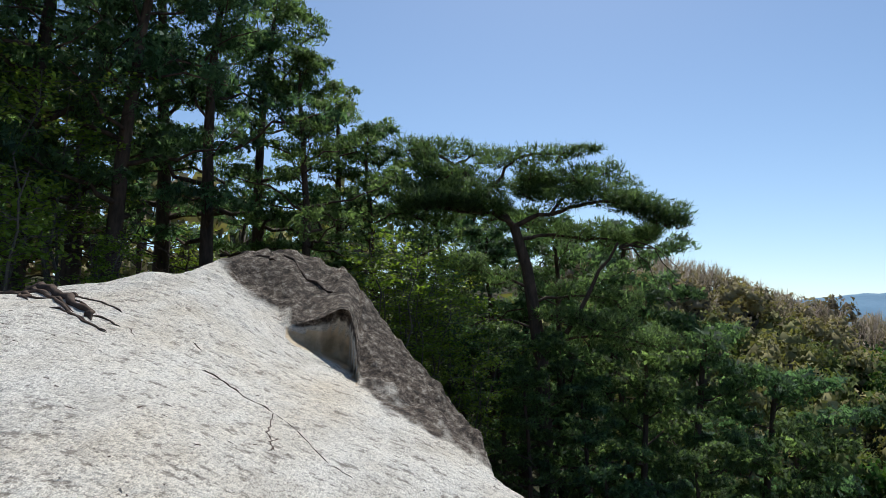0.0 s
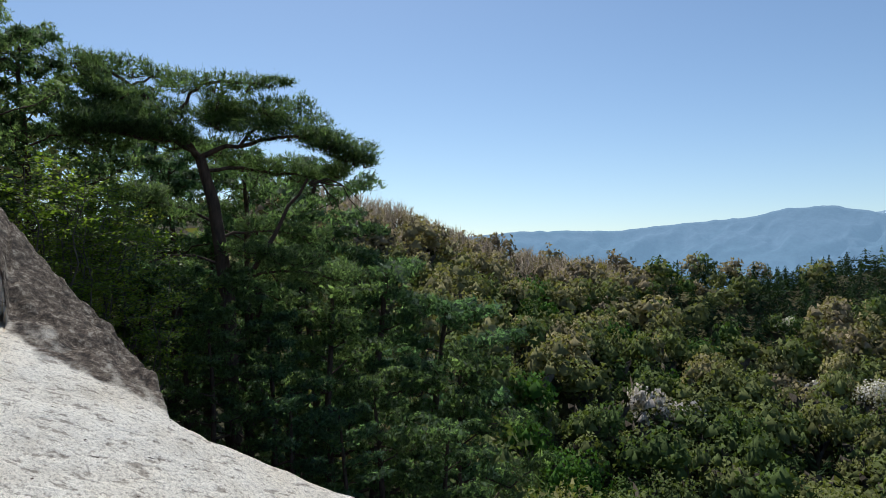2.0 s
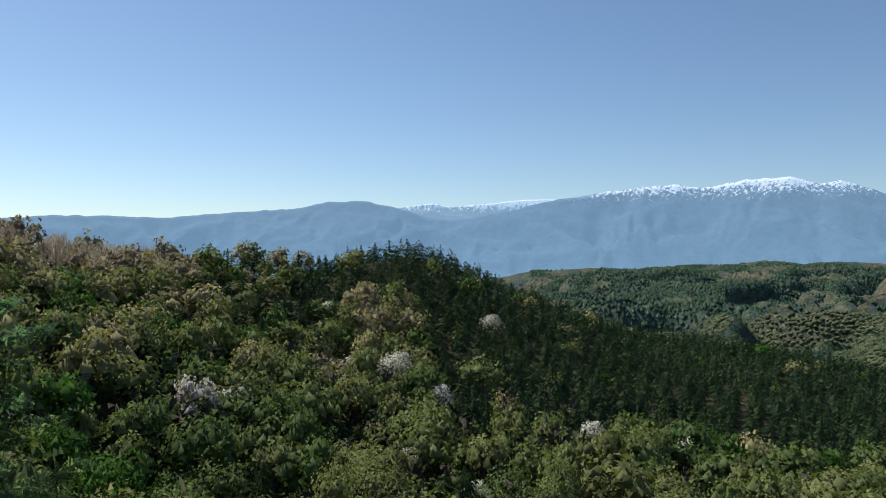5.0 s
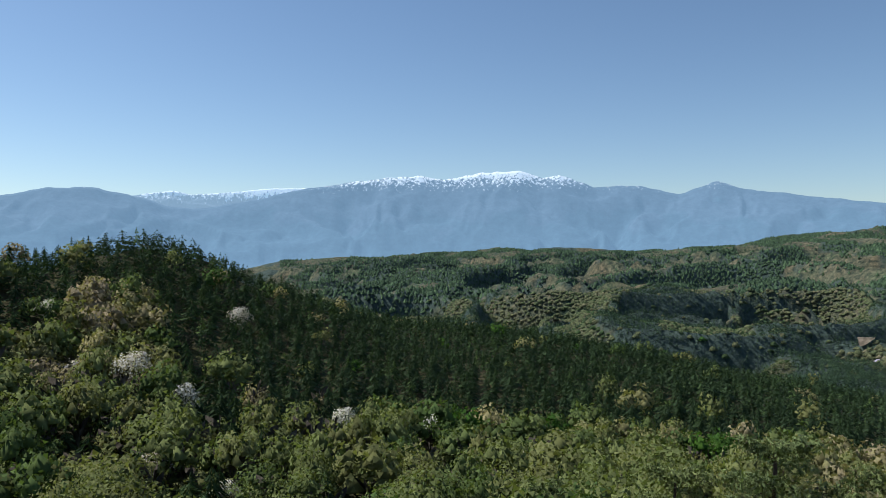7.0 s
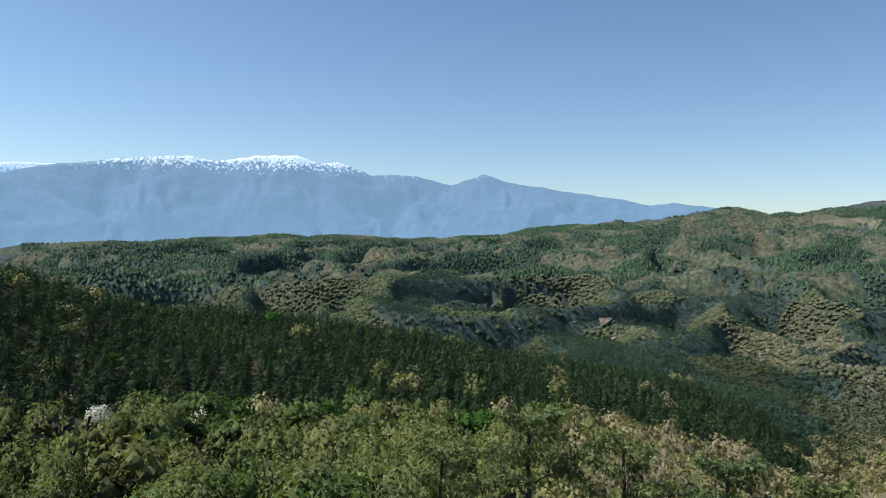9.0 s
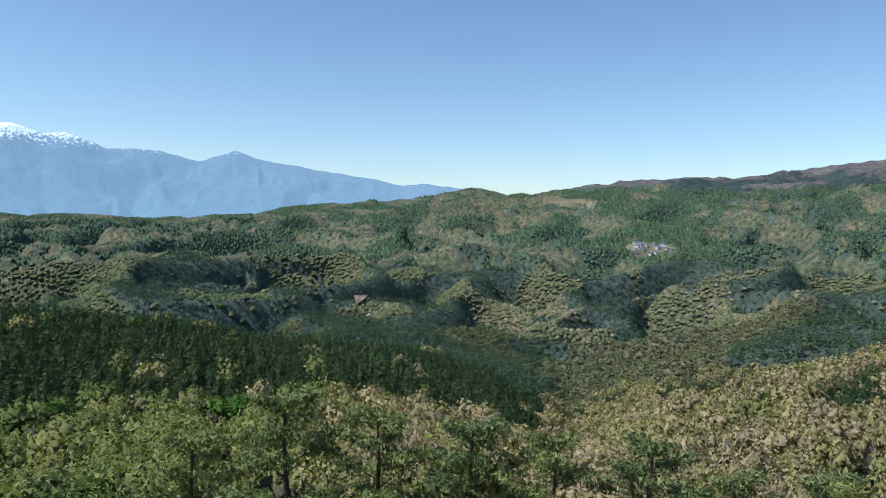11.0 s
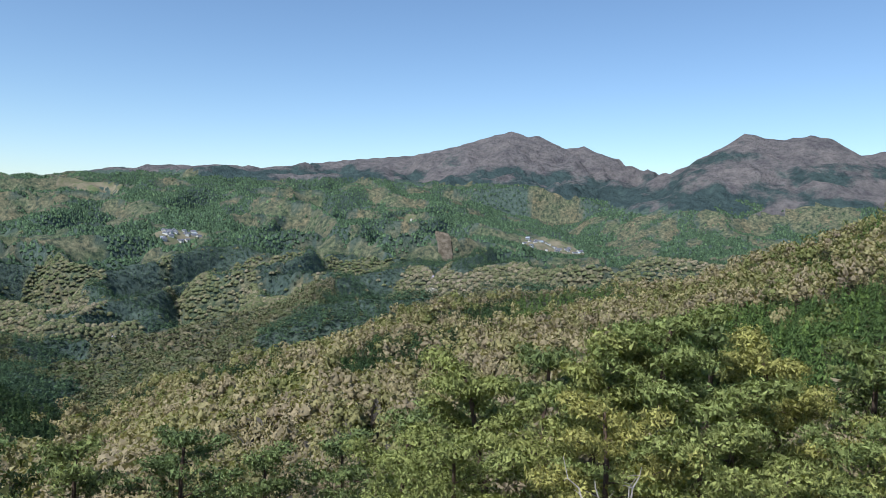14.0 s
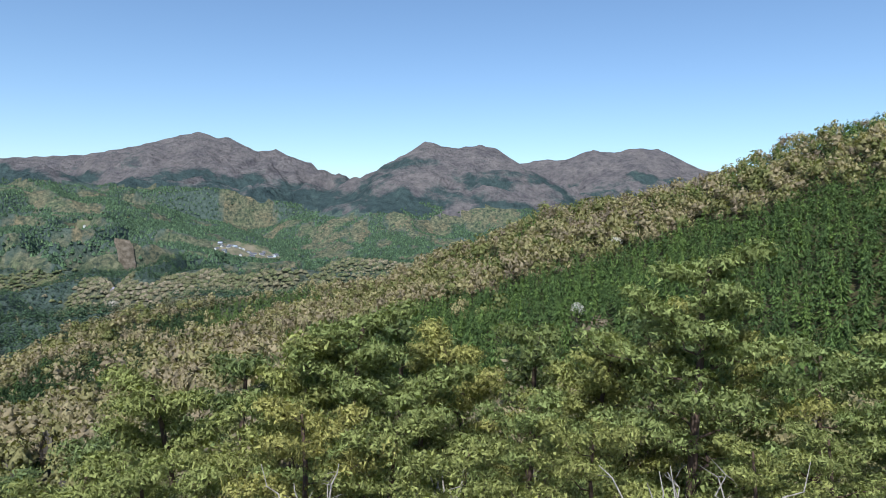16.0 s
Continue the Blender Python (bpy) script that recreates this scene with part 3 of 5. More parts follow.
def outcrop():
    az = np.concatenate([np.arange(-180, -40, 3.0), np.arange(-40, -20, 0.4), np.arange(-20, 6, 0.18), np.arange(6, 40, 0.6), np.arange(40, 180, 3.0)])
    t = np.concatenate([np.geomspace(0.004, 6, 46)[:-1], np.arange(6, 9.4, 0.14), np.arange(9.4, 11.6, 0.05), np.arange(11.6, 17, 0.14), np.arange(17, 22, 0.5)])
    A, R = np.meshgrid(az, t)
    X, Y = polar(A, R)
    left = sstep(-60, -20, A) * (1 - sstep(20, 60, A))
    z = (-0.36 * X + 0.05 * Y) * (0.35 + 0.65 * left)
    z += 0.50 * np.exp(-((A + 18.8) / 6.5) ** 2 - ((R - 11.8) / 2.6) ** 2)
    # weathered lump with a scooped foot
    lump = np.interp(A, [-24, -20, -18, -15.5, -12, -10, -7.4, -6.4, -4.5, -2, 2, 5], [0, 0.36, 0.76, 1.10, 1.36, 1.50, 1.28, 0.95, 0.56, 0.26, -0.04, -0.08])
    foot = np.interp(A, [-20, -15, -12.4, -11.6, -9, -7.2, -6.4, -2, 4], [10.6, 10.6, 10.3, 10.05, 10.1, 9.95, 8.9, 7.75, 7.15])
    step = np.interp(A, [-12.6, -11.6, -9.5, -8.0, -7.3, -6.7, -6.3], [0, 0.16, 0.46, 0.74, 0.78, 0.55, 0])
    s = (R - foot) / 0.8
    s2 = (R - foot - 0.6 * sstep(0, 0.35, step)) / 4.4
    hollow = sstep(0.0, 0.2, step)
    z += step * sstep(0.35, 0.75, s) + (lump - step) * sstep(0, 1, s2)
    rag = fbm(A * 1.7, s * 3.0, 67, 3) - 0.5
    dr = hollow * step * (1 + 0.9 * rag) * (1.15 * np.exp(-((s - 0.34) / 0.26) ** 2) - 0.25 * sstep(0.6, 0.9, s) * (1 - sstep(1.0, 2.4, s)))
    # grain, shallow runnels down the slab, knobs on the lump
    z += (fbm(X / 1.6, Y / 1.6, 51, 4) - 0.5) * 0.16 + (fbm(X * 1.2 + Y * 0.6, Y * 5 - X * 1.0, 53, 3) - 0.5) * 0.05
    z += (fbm(X * 6, Y * 6, 55, 2) - 0.5) * 0.022
    knob = sstep(0.05, 0.35, s2) * sstep(-19, -15, A) * (1 - sstep(4, 7, A))
    z += knob * ((fbm(X * 1.4, Y * 1.4, 57, 4) - 0.5) * 0.42 + (fbm(X * 5 + Y * 2, Y * 4 - X * 2, 58, 3) - 0.5) * 0.16)
    edge = np.interp(A, EDGE_AZ, EDGE_R) + (fbm(X / 1.2, Y / 1.2, 59, 3) - 0.5) * 0.7
    d = np.maximum(R - edge + 0.4, 0)
    steep = 0.35 + 0.65 * sstep(-16, -6, A)
    z -= steep * 1.25 * d * d / (1 + 0.7 * d)
    Xn, Yn = polar(A, R + dr)
    face = sstep(-7.3, -6.3, A)          # the steep side, pale at its foot and streaked darker away from it
    streak = fbm(A * 1.1 + R * 1.3, R * 0.35 - A * 0.2, 69, 3) - 0.5
    lichen = np.clip(knob * 1.05 * (1 - face) + face * sstep(-0.02, 0.06, s2) * (1 - sstep(4, 6, A)) * (0.66 + 0.24 * sstep(0.10, 0.50, s2) + 0.7 * streak) - hollow * (s < 0.9) * 1.2, -0.5, 1)
    lichen = np.maximum(lichen, (0.22 + 0.7 * (fbm(X * 1.3 + Y * 0.5, Y * 0.9 - X * 1.2, 65, 3) - 0.5)) * sstep(-0.30, 0.04, s2) * sstep(-6.9, -6.0, A) * (1 - sstep(4, 7, A)))
    lichen = np.maximum(lichen, 0.75 * sstep(-0.25, 0.25, R - edge) * sstep(-8, 2, A))
    ochre = np.exp(-((A + 16) / 5.5) ** 2 - ((R - 10.6) / 1.3) ** 2) * (0.6 + 0.9 * (fbm(X * 0.9, Y * 0.9, 66, 3) - 0.5))
    lichen = np.where(lichen < 0.02, -0.38 * np.clip(ochre, 0, 1), lichen)
    rim = hollow * sstep(0.55, 0.72, s) * (1 - sstep(1.5, 3.0, s))
    lichen = np.maximum(lichen, 0.95 * rim)
    lichen = np.where((hollow > 0.3) & (s > 0.05) & (s < 0.60), -0.5, lichen)
    v = np.stack([Xn, Yn, z], -1).reshape(-1, 3)
    na = len(az)
    i, j = np.arange(na), np.arange(len(t) - 1)[:, None]
    i2 = (i + 1) % na
    f = np.stack([j * na + i, (j + 1) * na + i, (j + 1) * na + i2, j * na + i2], -1).reshape(-1, 4)
    ob = mesh_object("granite_outcrop", v, f, M_ROCK, smooth=True, attrs=[("lichen", lichen.ravel())])
    tagged(ob, "pale weathered granite slab with a dark lichened lump", "rock", kind="structure")
    grid = (az, t, z)
    return ob, grid


rock, ROCK_GRID = outcrop()


def rock_height(x, y):
    az, t, z = ROCK_GRID
    a = math.degrees(math.atan2(x, y))
    i = int(np.clip(np.searchsorted(az, a), 1, len(az) - 1))
    r = math.hypot(x, y)
    return float(np.interp(r, t, z[:, i]))


# ---- tree building ----
def tube(points, radii, sides=6):
    """A tapered tube along points; returns verts and quads."""
    P = np.asarray(points, float)
    Rd = np.asarray(radii, float)
    T = np.gradient(P, axis=0)
    T /= np.linalg.norm(T, axis=1)[:, None] + 1e-9
    ref = np.where(np.abs(T[:, 2:3]) > 0.8, np.array([[1.0, 0.1, 0]]), np.array([[0, 0, 1.0]]))
    U = np.cross(T, ref)
    U /= np.linalg.norm(U, axis=1)[:, None] + 1e-9
    W = np.cross(T, U)
    a = np.linspace(0, 2 * np.pi, sides, endpoint=False)
    v = P[:, None] + Rd[:, None, None] * (np.cos(a)[None, :, None] * U[:, None] + np.sin(a)[None, :, None] * W[:, None])
    n = len(P)
    j, i = np.arange(n - 1)[:, None], np.arange(sides)
    i2 = (i + 1) % sides
    f = np.stack([j * sides + i, j * sides + i2, (j + 1) * sides + i2, (j + 1) * sides + i], -1).reshape(-1, 4)
    return v.reshape(-1, 3), f


def outward(v, f, n):
    """Turns each face so that it looks the way its shading normal does."""
    g = np.cross(v[f[:, 1]] - v[f[:, 0]], v[f[:, 2]] - v[f[:, 0]])
    back = (g * n[f].mean(1)).sum(1) < 0
    f = f.copy()
    f[back] = f[back][:, ::-1]
    return v, f, n


def join(pieces):
    vs, fs, off = [], [], 0
    for v, f in pieces:
        vs.append(v)
        fs.append(f + off)
        off += len(v)
    return np.concatenate(vs), np.concatenate(fs)


def curve_pts(a, b, sag, n=6, wob=0.06, g=rng):
    """Points from a to b, lifted by sag in the middle, a little crooked."""
    t = np.linspace(0, 1, n)[:, None]
    a, b = np.asarray(a, float), np.asarray(b, float)
    p = a + (b - a) * t
    p[:, 2] += sag * np.sin(np.pi * t[:, 0])
    ln = np.linalg.norm(b - a)
    p[1:] += g.normal(0, wob * ln * 0.35, (n - 1, 3))
    return p


def needle_tris(P, D, n, length, width, spread, g=rng):
    """Tufts of n needle blades at P pointing about D, lit as part of the cushion they stand on."""
    N = len(P)
    d = D[:, None] + g.normal(0, spread, (N, n, 3))
    d /= np.linalg.norm(d, axis=2)[..., None]
    side = np.cross(d, D[:, None] * 0.8 + [0, 0, 0.5] + g.normal(0, 0.35, (N, n, 3)))
    side /= np.linalg.norm(side, axis=2)[..., None] + 1e-9
    base = P[:, None] - D[:, None] * g.uniform(0, 0.5 * length, (N, n, 1))
    ln = length * g.uniform(0.7, 1.25, (N, n, 1))
    v = np.stack([base - side * width * 0.5, base + side * width * 0.5, base + d * ln], 2).reshape(-1, 3)
    nr = D[:, None] + g.normal(0, 0.5, (N, n, 3))
    nr = np.repeat((nr / np.linalg.norm(nr, axis=2)[..., None])[:, :, None], 3, 2).reshape(-1, 3)
    return outward(v, np.arange(len(v)).reshape(-1, 3), nr)


def clump_tufts(c, rad, flat, n, g=rng):
    """Tuft places and directions in a flattened clump, thick on its upper side."""
    u = g.normal(0, 1, (n, 3))
    u /= np.linalg.norm(u, axis=1)[:, None]
    k = g.uniform(0.35, 1.0, (n, 1)) ** 0.6
    p = u * k * np.array([rad, rad, flat])
    d = u * np.array([0.8, 0.8, 0.7]) + np.array([0, 0, 0.45])
    d /= np.linalg.norm(d, axis=1)[:, None]
    return np.asarray(c) + p, d


def cushion(c, rad, flat, flakes, size, tufts, blades, length, width, g):
    """One cushion of a pine's crown: a shell of needle lace with brushes of needles standing from it."""
    u = g.normal(0, 1, (flakes, 3)) + [0, 0, 0.35]
    u /= np.linalg.norm(u, axis=1)[:, None]
    p = np.asarray(c) + u * np.array([rad, rad, flat]) * g.uniform(0.4, 0.9, (flakes, 1))
    up = u * np.array([1, 1, 1.5]) + [0, 0, 0.25]
    up /= np.linalg.norm(up, axis=1)[:, None]
    q = up + g.normal(0, 0.55, (flakes, 3))
    q /= np.linalg.norm(q, axis=1)[:, None]
    e1 = np.cross(q, g.normal(0, 1, (flakes, 3)))
    e1 /= np.linalg.norm(e1, axis=1)[:, None]
    e2 = np.cross(q, e1)
    s = size * g.uniform(0.7, 1.3, (flakes, 1))
    v = np.stack([p + e1 * s * 1.3, p - e1 * s * 0.6 + e2 * s * 0.40, p - e1 * s * 0.5 - e2 * s * 0.36], 1).reshape(-1, 3)
    nn = np.repeat(up + g.normal(0, 0.42, (flakes, 3)), 3, 0)
    a = outward(v, np.arange(len(v)).reshape(-1, 3), nn / np.linalg.norm(nn, axis=1)[:, None])
    tp, td = clump_tufts(c, rad, flat, tufts, g)
    b = needle_tris(tp, td, blades, length, width, 0.6, g)
    return [a, b]


def merge(pieces):
    vs, fs, ns, off = [], [], [], 0
    for v, f, n in pieces:
        vs.append(v)
        fs.append(f + off)
        ns.append(n)
        off += len(v)
    return np.concatenate(vs), np.concatenate(fs), np.concatenate(ns)


def pine_parts(height, crown_from, reach, limbs, pads, flakes, tufts, lean, g, spray=0.22, fill=(0.11, 0.19)):
    """A red pine: crooked trunk, open limbs, needles in flat cushions. Returns trunk, limbs and crown."""
    n = 12
    t = np.linspace(0, 1, n)
    wob = g.normal(0, 0.10, (n, 2)).cumsum(0) * 0.5 * t[:, None]
    trunk = np.stack([lean[0] * t ** 1.6 + wob[:, 0], lean[1] * t ** 1.6 + wob[:, 1], height * t - 0.4 * (1 - t)], -1)
    r0 = 0.017 * height
    rad = r0 * (1.25 - t) ** 0.8 * (1 + 0.35 * np.exp(-t * 18))
    tv = [tube(trunk, np.maximum(rad, 0.02), 8)]
    bv, crown = [], []
    for i in range(limbs):
        bough = []
        h = crown_from + (1 - crown_from) * ((i + g.uniform(0, 0.8)) / limbs) ** 0.85
        h = min(h, 0.975)
        a = i * 2.4 + g.uniform(-0.5, 0.5)
        k = (h - crown_from) / (1 - crown_from)
        ln = reach * (0.55 + 0.6 * math.sin(math.pi * min(1, 0.28 + k * 0.72))) * g.uniform(0.7, 1.15) * (1.0 - 0.35 * k)
        p0 = np.array([np.interp(h, t, trunk[:, c]) for c in range(3)])
        up = g.uniform(0.05, 0.30) + 0.35 * k
        p1 = p0 + np.array([math.cos(a) * ln, math.sin(a) * ln, ln * up])
        path = curve_pts(p0, p1, g.uniform(-0.12, 0.15) * ln, 7, 0.10, g)
        rr = max(0.018, r0 * (1.1 - h) * 0.55)
        bough.append(tube(path, np.linspace(rr, 0.010, 7), 4))
        for q in range(pads):
            s = min(1.0, 0.20 + 0.9 / pads * (q + g.uniform(0.2, 0.8)))
            c0 = np.array([np.interp(s, np.linspace(0, 1, 7), path[:, c]) for c in range(3)])
            off = np.array([math.cos(a + 1.57 * (-1) ** q), math.sin(a + 1.57 * (-1) ** q), 0.2]) * ln * g.uniform(0.05, 0.34) * (1.2 - 0.6 * s)
            c1 = c0 + off
            bough.append(tube(curve_pts(c0, c1, 0.05, 3, 0.1, g), np.linspace(0.012, 0.006, 3), 3))
            R = reach * g.uniform(*fill)
            crown += cushion(c1 + [0, 0, 0.06], R, R * g.uniform(0.38, 0.6), flakes, spray, tufts, 5, 0.15, 0.017, g)
        bv.append(join(bough))
    for i in range(6):
        h = crown_from * g.uniform(0.45, 1.0)
        a = g.uniform(0, 6.28)
        p0 = np.array([np.interp(h, t, trunk[:, c]) for c in range(3)])
        ln = reach * g.uniform(0.3, 0.75)
        path = curve_pts(p0, p0 + [math.cos(a) * ln, math.sin(a) * ln, g.uniform(-0.1, 0.3) * ln], 0.1, 6, 0.22, g)
        bv.append(tube(path, np.linspace(0.024, 0.006, 6), 4))
    for q in range(3):
        crown += cushion(trunk[-1] + g.normal(0, 0.25, 3) * [1, 1, 0.4], reach * 0.17, reach * 0.09, flakes, spray, tufts, 5, 0.15, 0.017, g)
    return join(tv), bv, merge(crown)


def tree_thing(name, parts, mats, label, category, group=""):
    e = new(name)
    category_limb = len(parts[1]) < 90 and name == "pine_tree"
    (tv, tf), boughs, (nv, nf, *nn) = parts
    mesh_object("trunk", tv, tf, mats[0], e, smooth=True)
    for v, f in boughs:
        mesh_object("limb" if category_limb else "twig", v, f, mats[1], e, smooth=True)
    mesh_object("crown", nv, nf, mats[2], e, normals=nn[0] if nn else None)
    return tagged(e, label, category, group)


def stand(az, r, turn=0.0, size=1.0, sink=0.15, squash=1.0):
    """A pose on the ground at a bearing and distance."""
    x, y = polar(az, r)
    z = float(land(np.array([az]), np.array([r]))[0])
    return Matrix.Translation((x, y, z - sink)) @ Matrix.Rotation(turn, 4, "Z") @ Matrix.Diagonal((size, size, size * squash, 1))


def place(ob, m):
    ob.matrix_basis = m
    return ob


# ---- the leaning pine beside the outcrop ----
def outlook_pine():
    """Crooked old pine, its limbs flung to both sides; x runs across, z up, from the trunk's foot."""
    g = np.random.default_rng(21)
    trunk = [(0.55, 0, -5.2), (0.30, 0, -0.6), (0.10, 0, 0.8), (-0.10, 0.05, 2.0), (-0.45, 0, 3.15)]
    tp = [np.array(p, float) for p in trunk]
    tv = [tube(np.array([tp[0], tp[1], tp[2], tp[3], tp[4]]), [0.24, 0.20, 0.175, 0.16, 0.135], 9)]
    fork = tp[4]
    limbs = [  # start, end, lift, radius
        (fork, (-1.25, 0.2, 4.05), 0.0, 0.125), ((-1.25, 0.2, 4.05), (-2.2, 0.4, 5.0), 0.05, 0.09), ((-2.2, 0.4, 5.0), (-3.7, 0.5, 5.55), 0.15, 0.06),
        (fork, (0.55, -0.3, 3.45), 0.1, 0.10), ((0.55, -0.3, 3.45), (2.1, -0.6, 3.75), 0.05, 0.075), ((2.1, -0.6, 3.75), (3.7, -0.8, 3.1), 0.12, 0.05),
        (fork, (-1.6, -0.8, 3.45), 0.15, 0.085), ((-1.6, -0.8, 3.45), (-3.2, -1.2, 3.5), 0.1, 0.06),
        ((-0.3, 0, 2.8), (1.6, 1.0, 2.9), 0.15, 0.07), ((1.6, 1.0, 2.9), (3.2, 1.2, 2.7), 0.1, 0.045),
        ((-1.25, 0.2, 4.05), (-0.4, -0.5, 5.0), 0.05, 0.07), ((-0.4, -0.5, 5.0), (1.2, -0.4, 5.1), 0.1, 0.05),
        ((0.55, -0.3, 3.45), (1.4, 0.8, 4.4), 0.1, 0.06), ((1.4, 0.8, 4.4), (2.4, 0.9, 4.9), 0.05, 0.04),
        ((-2.2, 0.4, 5.0), (-1.4, 1.4, 5.6), 0.05, 0.045), ((0.0, 0, 1.4), (-1.9, 0.6, 1.9), 0.2, 0.05), ((0.05, 0, 1.0), (2.4, 0.6, 1.1), 0.2, 0.05),
        ((0.1, 0, 0.3), (-2.0, -0.5, 0.2), 0.3, 0.045), ((0.2, 0, -0.3), (3.2, 0.2, -0.1), 0.3, 0.05), ((0.1, 0, 0.6), (1.9, -1.2, 0.3), 0.2, 0.04)]
    bv, P = [], []
    for a, b, lift, r in limbs:
        bv.append(tube(curve_pts(a, b, lift, 7, 0.06, g), np.linspace(r * 0.82, r * 0.5, 7), 7))
    cush = [  # cushions of needles: centre, radius, thickness
        (-3.6, 0.5, 5.65, 0.75, 0.28), (-2.9, 0.3, 5.55, 0.7, 0.30), (-2.2, 0.6, 5.55, 0.75, 0.32), (-1.35, 1.2, 5.5, 0.75, 0.30), (-3.0, -0.2, 5.1, 0.5, 0.2),
        (-0.9, -0.4, 5.0, 0.7, 0.3), (-0.1, -0.5, 5.05, 0.75, 0.3), (0.7, -0.4, 5.1, 0.65, 0.26), (1.3, -0.4, 5.2, 0.4, 0.18), (1.75, -0.4, 5.25, 0.25, 0.12),
        (0.2, 0.6, 4.5, 0.9, 0.36), (1.1, 0.7, 4.4, 0.8, 0.36), (1.9, 0.9, 4.75, 0.6, 0.45), (2.4, 0.9, 4.85, 0.4, 0.5), (2.75, 0.4, 4.3, 0.5, 0.4),
        (0.9, -0.6, 3.85, 0.8, 0.34), (1.8, -0.6, 3.95, 0.85, 0.36), (2.6, -0.7, 3.7, 0.8, 0.34), (3.3, -0.8, 3.35, 0.65, 0.28), (3.8, -0.8, 3.15, 0.45, 0.2)]
    for a, b, _lift, r in limbs:    # the lower tiers sit along the outer half of their limbs
        if b[2] < 3.6 and r < 0.09:
            for t in (0.5, 0.8, 1.05):
                q = np.array(a) * (1 - t) + np.array(b) * t + g.normal(0, 0.12, 3)
                cush.append((q[0], q[1], q[2] + 0.2, g.uniform(0.65, 0.85), g.uniform(0.25, 0.36)))
    for x, y, z in ((-2.0, -0.9, 3.8), (-1.3, -0.9, 3.75), (-2.8, -1.2, 3.75), (-1.4, 0.5, 4.5), (-2.4, 0.9, 4.5), (-3.0, 0.4, 2.7), (-3.9, -0.8, 4.2), (0.0, 0.9, 3.6)):
        cush.append((x, y, z, 0.8, 0.36))
    for _k in range(32):    # smaller sprays between the layers
        x = g.uniform(-3.5, 3.5)
        top = np.interp(x, [-3.7, -1.2, 1.2, 2.4, 3.8], [5.5, 5.2, 4.95, 4.75, 3.1])
        cush.append((x, g.uniform(-1.1, 1.1), top - 0.25 - g.uniform(0, 1.0) * np.interp(x, [-3.7, 0, 3.8], [1.9, 1.3, 0.4]), g.uniform(0.4, 0.7), g.uniform(0.2, 0.34)))
    for x, y, z, r, h in cush:
        P += cushion((x, y, z), r, h, int(200 * r / 0.7), 0.085, int(140 * r / 0.7), 8, 0.18, 0.022, g)
        p = clump_tufts((x, y, z), r, h, 12, g)[0]
        twigs = []
        for _k in range(4):
            q = p[g.integers(len(p))]
            twigs.append(tube(curve_pts((x, y, z - h * 0.9), q, 0.0, 4, 0.12, g), np.linspace(0.016, 0.006, 4), 3))
        bv.append(join(twigs))
    # bare dead limb hanging outward
    bv.append(tube(curve_pts((0.95, -0.4, 0.2), (2.35, -0.5, 2.55), 0.1, 7, 0.05, g), np.linspace(0.07, 0.035, 7), 6))
    for b in ((4.1, -0.6, 1.5), (3.4, -0.5, 1.35), (3.9, -0.4, 1.95), (3.0, -0.4, 1.9)):
        bv.append(tube(curve_pts((2.35, -0.5, 2.5), b, 0.38, 7, 0.05, g), np.linspace(0.028, 0.006, 7), 4))
    nv = merge(P)
    return tree_thing("pine_tree", (join(tv), bv, nv), (M_BARK, M_BARK, M_NEEDLE_BACKLIT),
                      "crooked old red pine with flung flat limbs beside the rock", "tree", "pines on the outcrop")


place(outlook_pine(), Matrix.Translation((polar(7.0, 20.0)[0], polar(7.0, 20.0)[1], 1.2)) @ Matrix.Rotation(radians(-7), 4, "Z"))

# ---- pines round the outlook ----
PINES = []
for k, (hgt, frm, rch, lm, pads, fl, tf, spray) in enumerate([(8.6, 0.17, 2.9, 17, 8, 46, 10, 0.14), (9.6, 0.20, 3.2, 18, 8, 46, 10, 0.14), (9.0, 0.18, 3.0, 22, 10, 74, 13, 0.115),
                                                              (7.0, 0.16, 2.8, 14, 10, 62, 13, 0.11), (9.0, 0.20, 3.0, 16, 8, 32, 5, 0.19), (9.0, 0.24, 3.2, 14, 9, 40, 6, 0.16)]):
    g = np.random.default_rng(100 + k)
    dark = k in (0, 1, 4)
    PINES.append((hgt, tree_thing("pine_tree", pine_parts(hgt, frm, rch, lm, pads, fl, tf, g.normal(0, 0.5, 2), g, spray, (0.11, 0.19) if dark else (0.14, 0.225)), (M_BARK, M_BARK, M_NEEDLE_BACKLIT if dark else M_NEEDLE_MID if k == 5 else M_NEEDLE),
                                  "tall red pine with layered needles coloured dark as if backlit" if dark else "broad red pine with sunlit yellow-green needles", "tree", "pines round the outlook")))
# bearing, distance, kind, and the bearing's rise to the tree's tip in degrees
left_spots = [(-37, 15.5, 1, 35), (-31, 17.5, 0, 33), (-27.5, 20, 1, 31), (-25, 16.5, 1, 30), (-21.5, 22, 1, 29), (-18.3, 18, 0, 27), (-14.6, 20.5, 0, 23.6),
              (-10.7, 18.5, 0, 19.5), (-8.2, 23, 1, 16.5), (-5.4, 21, 0, 14.6), (-2.2, 24, 0, 12.8), (-33, 25, 4, 18), (-23, 29, 4, 13), (-16, 28, 4, 11), (-11, 31, 4, 9),
              (-28, 33, 4, 13), (-6, 29, 4, 9), (-40, 21, 4, 28), (-45, 17, 4, 33), (1.5, 29, 4, 9), (-35, 32, 4, 15)]
